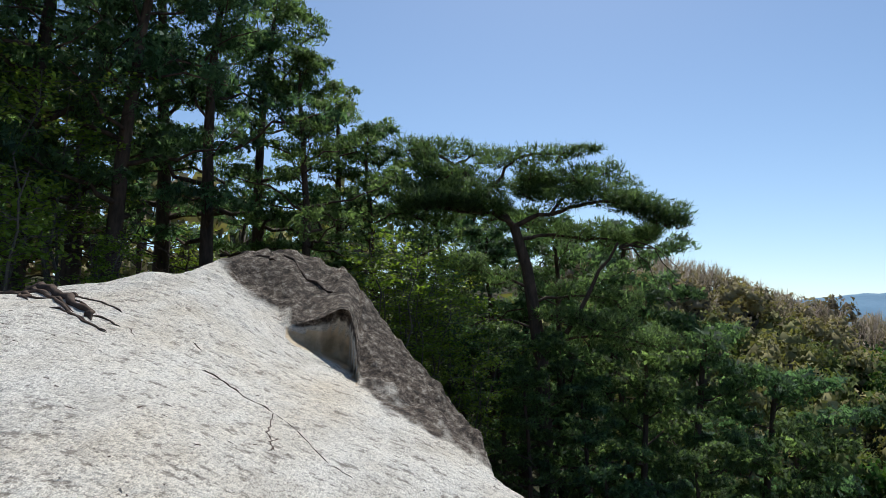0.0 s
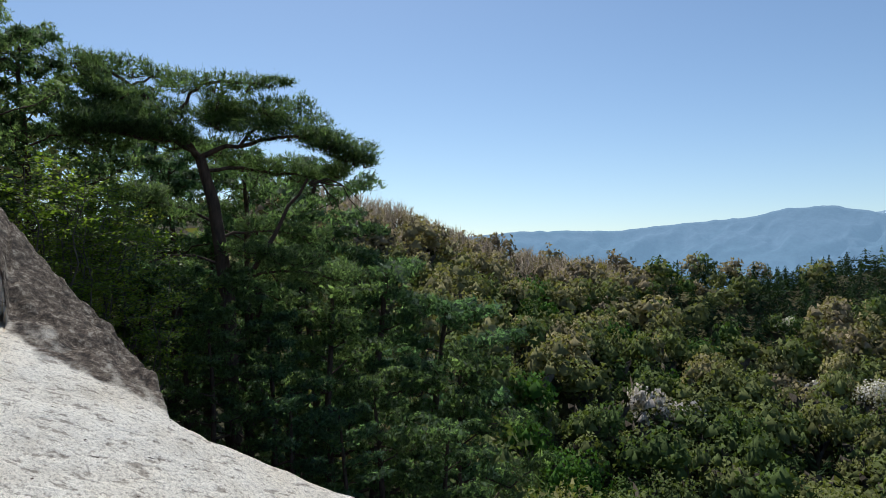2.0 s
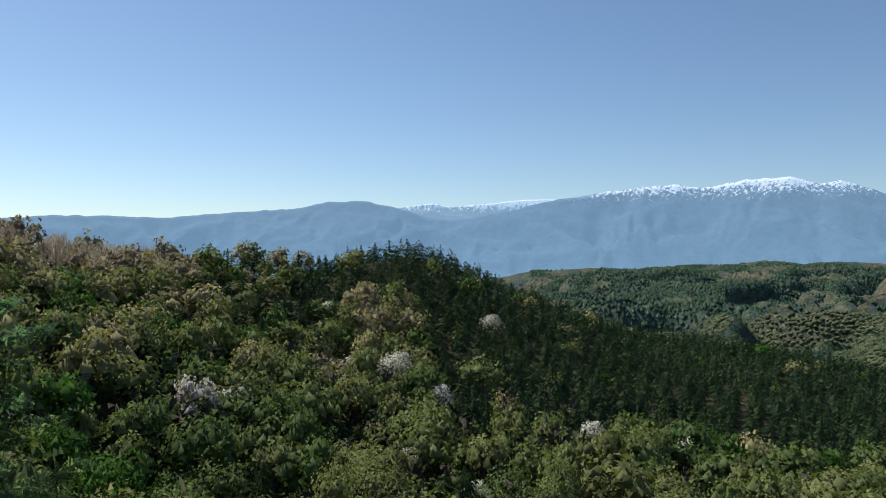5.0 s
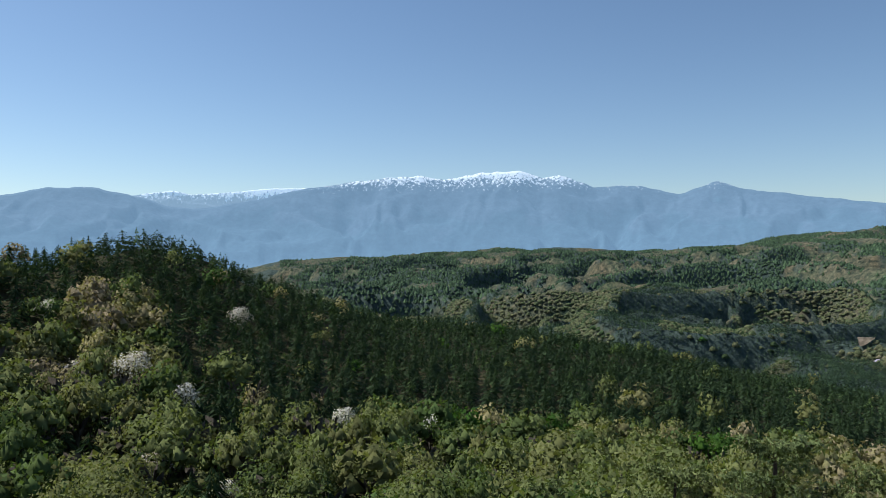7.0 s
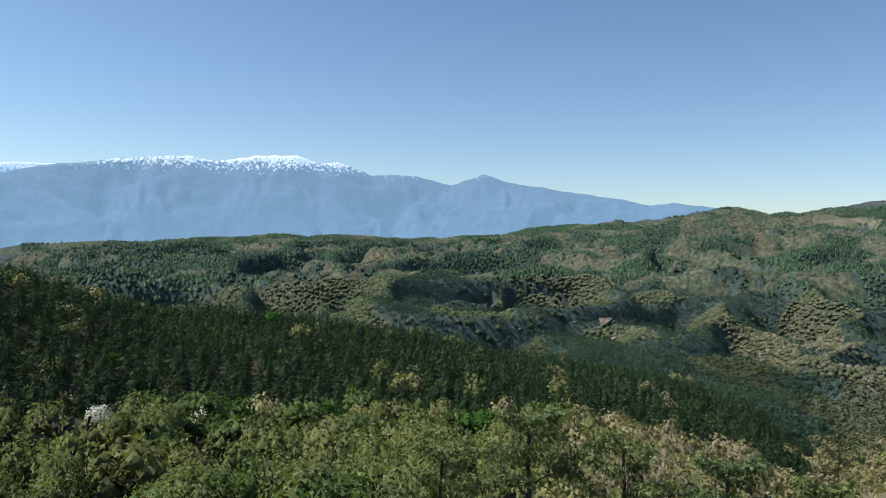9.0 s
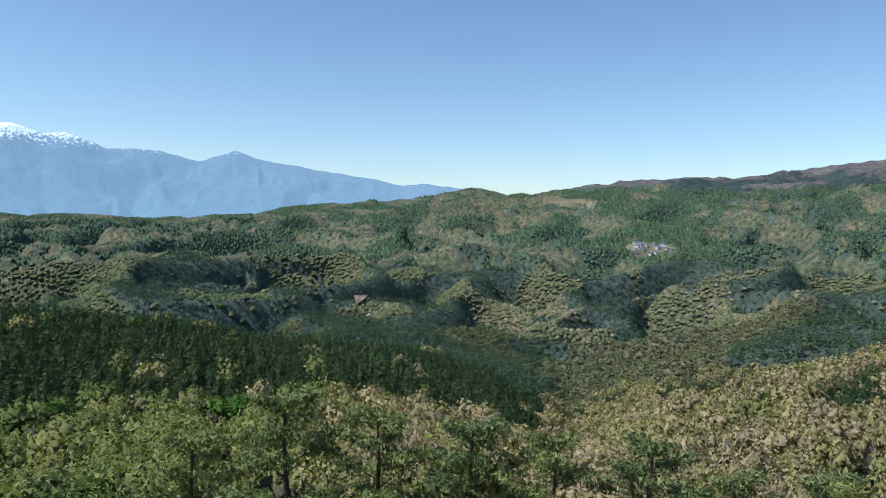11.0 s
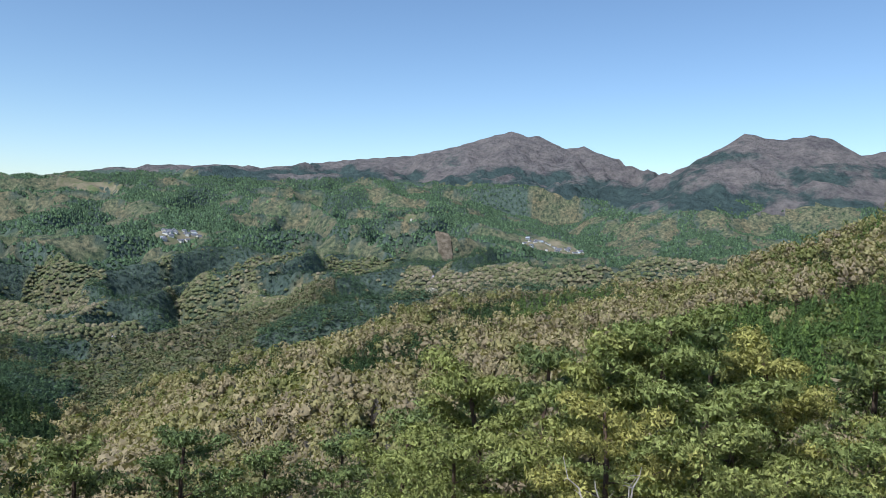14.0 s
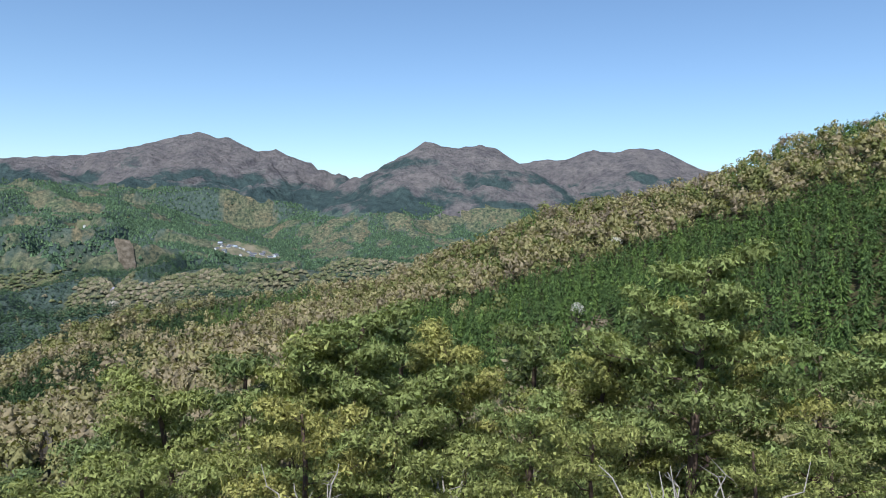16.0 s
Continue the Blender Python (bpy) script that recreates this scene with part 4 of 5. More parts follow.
low_spots = [(2.0, 18.5, 0, -0.5), (7, 16.5, 0, -4.5), (8.6, 18.2, 0, -1.6), (5.2, 18.4, 1, -1.0), (11.5, 18, 0, -5), (16, 22, 0, -2.5), (20, 19, 0, -9.5), (4, 25, 0, 7), (9.5, 25, 1, 6.0), (6.5, 30, 4, 8), (12.5, 28, 4, 6.5), (0.5, 33, 4, 10), (15, 30, 4, 1.5), (13, 15.5, 4, -11), (17.5, 16.5, 4, -12),
             (23, 28, 4, -3.5), (19.2, 26, 0, -0.5), (26.5, 25, 0, -8.0), (24.5, 19, 4, -12.5)]
right_spots = [(195, 21, 2, -3.0), (199, 25, 2, -7.0), (191.5, 25, 3, -9.0), (186.5, 23, 2, -10.0), (179.5, 26, 2, -9.4), (174, 24, 3, -11.5), (168.5, 22, 2, -8.4), (163, 25, 2, -9.6), (166, 17, 3, -15),
               (157.5, 29, 2, -12.3), (183, 33, 5, -8.5), (203.5, 24, 3, -9.0), (207.5, 29, 2, -7.5), (211, 24, 3, -8.0), (188, 17, 3, -15), (200, 16.5, 3, -16), (177, 16, 3, -17), (172, 33, 5, -8.3),
               (151, 38, 5, -16.0), (145, 42, 5, -18.0), (139, 40, 5, -18.8), (132, 43, 5, -17.0), (125, 41, 5, -17.0), (118.5, 41, 5, -16.6), (111.5, 43, 5, -15.8), (103.7, 42, 5, -14.4), (96.5, 44, 5, -17.0),
               (160, 38, 5, -11), (193, 37, 5, -7.5), (214, 34, 5, -6.0), (87, 46, 5, -18.5), (148, 30, 3, -18), (155, 22, 3, -17.5), (182, 20, 3, -14), (171, 18, 3, -15.5), (205, 18, 3, -14.5)]
g = np.random.default_rng(5)
used = set()
for az, r, k, tip in left_spots + low_spots + right_spots:
    hgt, tree = PINES[k]
    z = float(land(np.array([az]), np.array([r]))[0])
    s = (EYE + r * math.tan(radians(tip)) - z + 0.2) / hgt
    m = stand(az, r, g.uniform(0, 6.28), s, 0.2)
    if k in used:
        copy_thing(tree, m).scale = (s, s, s)
    else:
        place(tree, m)
        used.add(k)


# ---- young broadleaf trees in fresh leaf ----
def sapling(height, reach, sprays, g):
    """Several thin stems, spreading twigs, small leaves in flat sprays."""
    tv, bv, V = [], [], []
    for i in range(4):
        a = i * 1.7 + g.uniform(0, 0.8)
        top = np.array([math.cos(a) * reach * 0.35, math.sin(a) * reach * 0.35, height * g.uniform(0.75, 1.0)])
        path = curve_pts((0.05 * i, 0, -0.3), top, 0.0, 7, 0.05, g)
        tv.append(tube(path, np.linspace(0.035, 0.008, 7), 5))
        twigs = []
        for q in range(sprays):
            s = g.uniform(0.3, 1.0)
            p0 = np.array([np.interp(s, np.linspace(0, 1, 7), path[:, c]) for c in range(3)])
            b = g.uniform(0, 6.28)
            ln = reach * g.uniform(0.25, 0.6)
            p1 = p0 + [math.cos(b) * ln, math.sin(b) * ln, g.uniform(0.0, 0.35) * ln]
            twigs.append(tube(curve_pts(p0, p1, 0.05, 4, 0.08, g), np.linspace(0.009, 0.004, 4), 3))
            n = 30
            t = g.uniform(0.25, 1.1, (n, 1))
            c = p0 + (p1 - p0) * t + g.normal(0, 0.10, (n, 3)) * [1, 1, 0.45]
            nr = g.normal(0, 0.5, (n, 3)) + [0, 0, 1]
            nr /= np.linalg.norm(nr, axis=1)[:, None]
            e1 = np.cross(nr, g.normal(0, 1, (n, 3)))
            e1 /= np.linalg.norm(e1, axis=1)[:, None]
            e2 = np.cross(nr, e1)
            sz = g.uniform(0.035, 0.06, (n, 1))
            V.append(np.stack([c + e1 * sz, c + e2 * sz * 0.6, c - e1 * sz, c - e2 * sz * 0.6], 1).reshape(-1, 3))
        bv += twigs
    v = np.concatenate(V)
    return join(tv), bv, (v, np.arange(len(v)).reshape(-1, 4))


SAPLINGS = [tree_thing("young_broadleaf_tree", sapling(h, rc, n, np.random.default_rng(150 + i)), (M_BARK_GREY, M_BARK_GREY, M_LEAF),
                       "slender young tree in fresh yellow-green leaf", "tree", "young trees under the pines") for i, (h, rc, n) in enumerate(((4.2, 2.2, 24), (2.2, 1.3, 14)))]
g = np.random.default_rng(6)
used = set()
for az, r, k, s in [(-3.7, 16.2, 0, 0.9), (-1.3, 16.6, 0, 0.85), (-2.8, 17.5, 0, 1.0), (0.6, 18.5, 0, 1.05), (-5.3, 18.5, 0, 0.8), (-31.5, 13.5, 1, 1.3), (-33, 15, 0, 1.15), (-25.2, 14.5, 1, 0.8), (-12.0, 17.0, 1, 0.7), (2.5, 16.5, 0, 0.8),
                    (-29, 17, 0, 1.2), (-36, 18, 0, 1.3), (-20, 24, 1, 1.2), (-1, 22, 0, 1.1), (-4, 24, 1, 1.5)]:
    m = stand(az, r, g.uniform(0, 6.28), s, 0.1)
    if k in used:
        copy_thing(SAPLINGS[k], m).scale = (s, s, s)
    else:
        place(SAPLINGS[k], m)
        used.add(k)


# ---- woods ----
def leafy_variant(leaves, size, g, core=True, lobed=9):
    """A rounded many-lobed crown, one unit in radius, standing from 0 to about 1.8: leaves over a core of shaded inner foliage."""
    lobes = []
    for i in range(lobed):
        a, e = i * 2.4 + g.uniform(-0.5, 0.5), g.uniform(-0.25, 1.0)
        q = math.sqrt(max(0, 1 - e * e * 0.9)) * g.uniform(0.45, 0.72)
        lobes.append((math.cos(a) * q, math.sin(a) * q, 0.95 + 0.62 * e, g.uniform(0.34, 0.52)))
    lobes = np.array(lobes)
    li = g.integers(len(lobes), size=leaves)
    u = g.normal(0, 1, (leaves, 3)) + [0, 0, 0.25]
    u /= np.linalg.norm(u, axis=1)[:, None]
    c = lobes[li, :3] + u * lobes[li, 3:4] * g.uniform(0.78, 1.08, (leaves, 1))
    nrm = u + g.normal(0, 0.45, (leaves, 3))
    nrm /= np.linalg.norm(nrm, axis=1)[:, None]
    e1 = np.cross(nrm, g.normal(0, 1, (leaves, 3)))
    e1 /= np.linalg.norm(e1, axis=1)[:, None]
    e2 = np.cross(nrm, e1)
    s = size * g.uniform(0.6, 1.35, (leaves, 1))
    v = np.stack([c + e1 * s, c - e1 * s * 0.6 + e2 * s * 0.85, c - e1 * s * 0.5 - e2 * s * 0.8], 1).reshape(-1, 3)
    nn = u * 0.55 + (c - [0, 0, 0.70]) * 0.9 + g.normal(0, 0.20, (leaves, 3))
    nn = np.repeat(nn / np.linalg.norm(nn, axis=1)[:, None], 3, 0)
    out = [outward(v, np.arange(len(v)).reshape(-1, 3), nn)]
    if core:
        for x, y, z, r in lobes:
            cv, cf, cn = lump_variant(g, 0)
            out.append((cv * r * (0.45 if leaves > 600 else 0.62) + [x, y, z - r * 0.25], cf, cn))
    return merge(out)


def dome_variant(g, rings=3, sides=8):
    """A far broad crown: a bulging, many-lobed dome with smooth shoulders."""
    el = np.linspace(-0.25, 1.25, rings)
    v = []
    ph = g.uniform(0, 6.28, 4)
    for k, e in enumerate(el):
        a = (np.arange(sides) + 0.5 * (k % 2)) / sides * 6.283
        q = 1 + 0.16 * np.sin(3 * a + ph[0] + e) + 0.12 * np.sin(5 * a + ph[1] - 2 * e) + g.normal(0, 0.07, sides)
        v.append(np.stack([np.cos(a) * math.cos(e) * q, np.sin(a) * math.cos(e) * q, 0.75 + math.sin(e) * q * 0.9], -1))
    v = np.concatenate(v + [np.array([[0.05, 0.0, 1.62]])])
    f = []
    for k in range(rings - 1):
        for i in range(sides):
            j = (i + 1) % sides
            p, q, p2, q2 = k * sides + i, k * sides + j, (k + 1) * sides + i, (k + 1) * sides + j
            f += [(p, q, p2), (q, q2, p2)]
    o = (rings - 1) * sides
    f += [(o + i, o + (i + 1) % sides, o + sides) for i in range(sides)]
    nn = (v - [0, 0, 0.6]) * [1, 1, 1.0] + g.normal(0, 0.16, v.shape)
    return outward(v, np.array(f), nn / np.linalg.norm(nn, axis=1)[:, None])


def conifer_variant(blades, g, ragged=0.32):
    """A narrow conifer with drooping boughs in tiers, one unit in radius and one in height."""
    t = np.sort(g.uniform(0.12, 1.0, blades) ** 0.85)
    t = np.round(t * 11 + g.normal(0, 0.22, blades)) / 11
    t = np.clip(t, 0.08, 1)
    a = g.uniform(0, 6.28, blades)
    blunt = g.uniform(0.32, 0.75)
    rad = (1.04 - t) ** blunt * g.uniform(1 - ragged * 1.8, 1.15, blades) * sstep(0.0, 0.35, t) * (1 + 0.22 * np.sin(a * 2 + g.uniform(0, 6)) + 0.12 * np.sin(t * 17 + g.uniform(0, 6)))
    o = np.stack([np.cos(a), np.sin(a), np.zeros(blades)], -1)
    sd = np.stack([-np.sin(a), np.cos(a), np.zeros(blades)], -1)
    tip = o * rad[:, None]
    tip[:, 2] = t - 0.02 - 0.05 * rad
    root = o * rad[:, None] * 0.15
    root[:, 2] = t + 0.05
    w = (0.06 + 0.26 * rad)[:, None] * min(1.35, (15.0 / blades) ** 0.5)
    v = np.stack([root, tip + sd * w, tip - sd * w], 1)
    v[:, :, 2] += g.normal(0, 0.012, (blades, 3))
    v = v.reshape(-1, 3)
    nn = o + [0, 0, 0.55] + g.normal(0, 0.28, (blades, 3))
    nn = np.repeat(nn / np.linalg.norm(nn, axis=1)[:, None], 3, 0)
    return outward(v, np.arange(len(v)).reshape(-1, 3), nn)


def lump_variant(g, fine):
    """A far crown: a knobbly rounded dome of one or two tiers."""
    n = 5
    tiers = ((1.0, -0.15), (0.8, 0.72)) if fine else ((1.0, 0.0),)
    v = []
    for k, h in tiers:
        a = (np.arange(n) + g.uniform(0, 1)) / n * 6.283
        q = k * g.uniform(0.75, 1.2, n)
        v.append(np.stack([np.cos(a) * q, np.sin(a) * q, h + g.normal(0, 0.12, n)], -1))
    v = np.concatenate(v + [np.array([[0.1, 0, 1.15]])])
    f = []
    for t in range(len(tiers) - 1):
        for i in range(n):
            j = (i + 1) % n
            f += [(t * n + i, t * n + j, t * n + n + j), (t * n + i, t * n + n + j, t * n + n + i)]
    o = (len(tiers) - 1) * n
    f += [(o + i, o + (i + 1) % n, o + n) for i in range(n)]
    nn = v * [1.0, 1.0, 0.9] + g.normal(0, 0.22, v.shape)
    return outward(v, np.array(f), nn / np.linalg.norm(nn, axis=1)[:, None])


def spire_variant(g):
    """A far conifer: a ragged four-sided spire."""
    a = np.arange(4) / 4 * 6.283 + g.uniform(0, 1.5)
    q = g.uniform(0.75, 1.25, 4)
    v = np.concatenate([np.stack([np.cos(a) * q, np.sin(a) * q, 0.12 + g.normal(0, 0.08, 4)], -1), [[g.normal(0, 0.1), 0, 1.05]]])
    nn = v * [1, 1, 0] + [0, 0, 0.45] + g.normal(0, 0.15, v.shape)
    return outward(v, np.array([(i, (i + 1) % 4, 4) for i in range(4)]), nn / np.linalg.norm(nn, axis=1)[:, None])


def spread(az0, az1, r0, r1, step, seed):
    """Scattered places, about one in each square of the given step."""
    g = np.random.default_rng(seed)
    k = np.arange(-r1, r1, step)
    X, Y = np.meshgrid(k, k)
    X = X.ravel() + g.uniform(-0.45, 0.45, X.size) * step
    Y = Y.ravel() + g.uniform(-0.45, 0.45, Y.size) * step
    r = np.hypot(X, Y)
    az = np.degrees(np.arctan2(X, Y))
    az = np.where(az < -60, az + 360, az)
    keep = (r >= r0) & (r < r1) & (az > az0) & (az < az1)
    return az[keep], r[keep], X[keep], Y[keep]


def plant(name, variants, x, y, z, wide, tall, tint, mat, label, category, seed, smooth=False):
    """Many trees joined into one mesh, each turned and sized on its own."""
    g = np.random.default_rng(seed)
    which = g.integers(len(variants), size=len(x))
    V, F, T, NN, off = [], [], [], [], 0
    for k, (bv, bf, bn) in enumerate(variants):
        s = np.nonzero(which == k)[0]
        if not len(s):
            continue
        a = g.uniform(0, 6.283, len(s))
        ca, sa = np.cos(a)[:, None], np.sin(a)[:, None]
        px = (bv[None, :, 0] * ca - bv[None, :, 1] * sa) * wide[s, None] + x[s, None]
        py = (bv[None, :, 0] * sa + bv[None, :, 1] * ca) * wide[s, None] + y[s, None]
        pz = bv[None, :, 2] * tall[s, None] + z[s, None]
        V.append(np.stack([px, py, pz], -1).reshape(-1, 3))
        NN.append(np.stack([bn[None, :, 0] * ca - bn[None, :, 1] * sa, bn[None, :, 0] * sa + bn[None, :, 1] * ca, bn[None, :, 2] + 0 * ca], -1).reshape(-1, 3))
        F.append((bf[None] + (np.arange(len(s)) * len(bv))[:, None, None] + off).reshape(-1, 3))
        T.append(np.repeat(tint[s], len(bv)))
        off += len(s) * len(bv)
    ob = mesh_object(name, np.concatenate(V), np.concatenate(F), mat, smooth=smooth, attrs=[("tint", np.concatenate(T))], normals=np.concatenate(NN))
    return tagged(ob, label, category, kind="stuff")


CREST = RINGS[4]


def sun_side(az, r, x, y):
    """How far a slope leans to the sun (+) or away from it (-)."""
    a = math.radians(SUN_AZ)
    out = []
    for k in (-28, 28):
        px, py = x + k * math.sin(a), y + k * math.cos(a)
        pa = np.degrees(np.arctan2(px, py))
        out.append(surface(np.where(pa < -60, pa + 360, pa), np.hypot(px, py)))
    return np.clip((out[0] - out[1]) / 56, -0.7, 0.7)


# stands of conifers among the broadleaf woods: bearing, distance, half width in degrees and in metres
GROVES = [(144, 525, 6.5, 58), (160, 445, 9.0, 34), (150, 228, 6.5, 17), (134.5, 400, 1.8, 70), (136.5, 345, 4.2, 26), (119, 640, 4.5, 40), (165, 520, 5, 30), (153, 1240, 6, 70), (147, 1150, 4, 50)]


def conifer_share(az, r, x, y):
    """How likely a tree is a conifer, by where it stands."""
    crest = np.interp(az, CREST[0], CREST[1])
    near = fbm(x / 70, y / 70, 61, 3)
    far = fbm(x / 120, y / 120, 63, 4) - 0.42 * sun_side(az, r, x, y) - 0.03 * ridges(x, y)[1] + 0.02
    limit = np.where(az < 126, 0.445, np.interp(r, [480, 800, 1050, 1400, 2300, 2700], [0.62, 0.55, 0.45, 0.385, 0.36, 0.30]))
    p = np.where(r < 170, np.where((az > 57) & (az < 86), 0.42, 0.15), np.where(r < 480, np.where(near > 0.64, 0.9, 0.12), np.where(far > limit, 0.96, 0.04)))
    p = np.where((az > 57) & (az < 124) & (r > np.interp(az, [57, 60, 65, 75, 89, 98, 106, 112, 124], [180, 152, 132, 142, 152, 160, 192, 215, 245]) + 40 * (near - 0.5)) & (r < crest + 70), 0.992, p)
    p = np.where((az > 38.5) & (az <= 63) & (r > crest - np.interp(az, [38.5, 46, 51, 56, 63], [6, 16, 42, 74, 90]) + 20 * (near - 0.5)) & (r < crest + 90), 0.96, p)
    for ga, gr, wa, wr in GROVES:
        p = np.where(((az - ga) / wa) ** 2 + ((r - gr) / wr) ** 2 < 1 + 2.4 * (near - 0.5), 0.95, p)
    top = np.interp(az, [156, 160, 165, 172, 179, 186, 190, 196, 202, 208], [150, 225, 270, 310, 285, 280, 285, 310, 275, 260]) + 46 * (near - 0.5)
    p = np.where((az > 158) & (r > 100 + 60 * (near - 0.5)) & (r < top) & (az > 171 - 0.055 * (r - 110) + 16 * (near - 0.5)), 0.985, p)
    p = np.where((az > 184) & (az < 205) & (r > crest - 22) & (r < 470), 0.55, p)
    return p


_gv = np.empty(len(ground.data.vertices) * 3, np.float32)
ground.data.vertices.foreach_get("co", _gv)
_gv = _gv.reshape(-1, 3).astype(float)
_gr = np.hypot(_gv[:, 0], _gv[:, 1])
_ga = np.degrees(np.arctan2(_gv[:, 0], _gv[:, 1]))
_ga = np.where(_ga < -60, _ga + 360, _ga)
for key, values in (("stand", conifer_share(_ga, _gr, _gv[:, 0], _gv[:, 1])), ("closed", sstep(430, 520, _gr))):
    ground.data.attributes.new(key, "FLOAT", "POINT").data.foreach_set("value", np.ascontiguousarray(values, np.float32))


def broad_tint(az, r, x, y, g):
    """Each crown's place on the scale from bare tan through olive to fresh green; neighbours tend to agree."""
    n = len(x)
    patch = fbm(x / 45, y / 45, 71, 3) - 0.5
    kind = g.uniform(0, 1, n) + 0.9 * patch
    green = np.interp(az, [0, 30, 75, 100, 112, 220], [0.0, 0.30, 0.40, 0.24, 0.02, 0.0])
    k = kind + green
    near = np.interp(k, [0.0, 0.30, 0.55, 0.78, 0.98, 1.14, 1.38], [0.02, 0.14, 0.34, 0.52, 0.68, 0.80, 0.95])
    far = np.interp(az, [90, 125, 150], [0.46, 0.40, 0.26]) + 0.34 * g.uniform(0, 1, n) + 0.5 * (fbm(x / 300, y / 300, 73, 2) - 0.5)
    near = np.where(az > 106, 0.07 + 0.60 * np.clip(near, 0, 0.8), near)
    rim = (az < 40) & (r > np.interp(az, CREST[0], CREST[1]) - 28)
    near = np.where((az > 35) & (az < 106) & (r < 140), 0.40 + 0.44 * near, near)
    near = np.where(az < 30, np.minimum(near, 0.70), near)
    near = np.where(rim, 0.02 + 0.22 * g.uniform(0, 1, n), near)
    t = np.where(r > 480, far, near)
    t = np.where((az > 176) & (r > 170) & (r < 480), 0.06 + 0.56 * g.uniform(0, 1, n) + 0.4 * patch, t)
    t = np.clip(t, 0.02, 0.95)
    return np.where(g.uniform(0, 1, n) < np.where(r < 270, 0.004, 0.0008), g.uniform(0.975, 1.0, n), t)


_rise = np.where(r_all[:, None] < 150, -9.0, (_GZ + 5 - EYE) / r_all[:, None])
_rise = np.maximum.accumulate(_rise, 0)


def open_to_outlook(az, r, z):
    """Slopes that face the outlook; the hidden backs of the ridges keep their closed canopy without single crowns."""
    i = np.clip(np.searchsorted(_GA, az), 0, len(_GA) - 1)
    j = np.clip(np.searchsorted(r_all, r * 0.985 - 10) - 1, 0, len(r_all) - 1)
    return ((z + 16 - EYE) / r > _rise[j, i]) | (r > 2300)


def bands():
    g = np.random.default_rng(77)
    sets = [  # bearings, distances, step, leaves of a broad crown, their size, blades of a conifer
        (8, 210, 44, 95, 5.0, 1050, 0.050, 380), (8, 210, 95, 165, 5.0, 380, 0.080, 200), (-40, 8, 36, 110, 6.5, 250, 0.09, 200),
        (6, 210, 165, 270, 5.0, 150, 0.118, 96), (6, 210, 270, 480, 4.9, 78, 0.132, 40)]
    for b, (a0, a1, r0, r1, step, nl, size, nb) in enumerate(sets):
        az, r, x, y = spread(a0, a1, r0, r1, step, 200 + b)
        z = surface(az, r) - 0.3
        bare = (az < 39) & (r > np.interp(az, CREST[0], CREST[1]) - 16) & (g.uniform(0, 1, len(x)) < 0.7)
        az, r, x, y, z = az[~bare], r[~bare], x[~bare], y[~bare], z[~bare]
        bare = clearing(az, r)
        az, r, x, y, z = az[~bare], r[~bare], x[~bare], y[~bare], z[~bare]
        if b > 2:
            seen = open_to_outlook(az, r, z)
            az, r, x, y, z = az[seen], r[seen], x[seen], y[seen], z[seen]
        con = g.uniform(0, 1, len(x)) < conifer_share(az, r, x, y)
        gb = np.random.default_rng(300 + b)
        n = int((~con).sum())
        tall = gb.uniform(2.6, 5.9, n)
        tint = broad_tint(az[~con], r[~con], x[~con], y[~con], gb)
        kinds = [leafy_variant(nl, size, gb, True, (13, 11, 9, 8, 4)[b]) for _ in range(8)]
        plant("broadleaf_wood", kinds, x[~con], y[~con], z[~con] + tall * 0.3, (1.6 + 0.62 * tall) * gb.uniform(0.75, 1.2, n), tall, tint,
              M_WOOD_BROAD, "budding spring woodland in olive, tan and fresh green", "woodland", 400 + b)
        n = int(con.sum())
        hill = az[con] > 158
        tall = np.where(hill, gb.uniform(6, 9.5, n), gb.uniform(5.0, 9.6, n))
        wide = np.where(hill, gb.uniform(1.9, 2.9, n), gb.uniform(2.2, 4.0, n))
        tint = np.where(hill & (r[con] > 100), gb.uniform(0.60, 0.95, n), gb.uniform(0.0, 0.62, n) + 0.25 * (gb.uniform(0, 1, n) > 0.9))
        plant("conifer_wood", [conifer_variant(nb, gb) for _ in range(10)], x[con], y[con], z[con], wide, tall, tint,
              M_WOOD_CONIFER, "dense dark conifer stand on the slope", "woodland", 500 + b)
        # stems of the nearer woods
        if r0 < 165:
            stems = [tube([(0, 0, 0), (0.02, 0.01, 0.5), (0, 0.03, 1.0)], [0.5, 0.4, 0.12], 4)]
            for q in range(4):
                a = q * 1.6
                stems.append(tube([(0, 0, 0.35 + q * 0.1), (math.cos(a) * 4, math.sin(a) * 4, 0.62 + q * 0.09), (math.cos(a) * 9, math.sin(a) * 9, 0.85 + q * 0.06)], [0.22, 0.15, 0.05], 3))
            sv, sf = join(stems)
            sf = np.concatenate([sf[:, [0, 1, 2]], sf[:, [0, 2, 3]]])
            nb_ = len(x[~con])
            ob = plant("wood_stems", [(sv, sf, sv * [1, 1, 0] + [0.01, 0, 0.02])], x[~con], y[~con], z[~con], gb.uniform(0.16, 0.3, nb_), gb.uniform(6, 8.5, nb_), np.zeros(nb_), M_BARK_GREY, "grey stems and boughs of the woodland", "woodland", 600 + b)
    az, r, x, y = spread(158, 216, 110, 400, 3.9, 240)
    sel = conifer_share(az, r, x, y) > 0.98
    az, r, x, y = az[sel], r[sel], x[sel], y[sel]
    gb = np.random.default_rng(241)
    n = len(x)
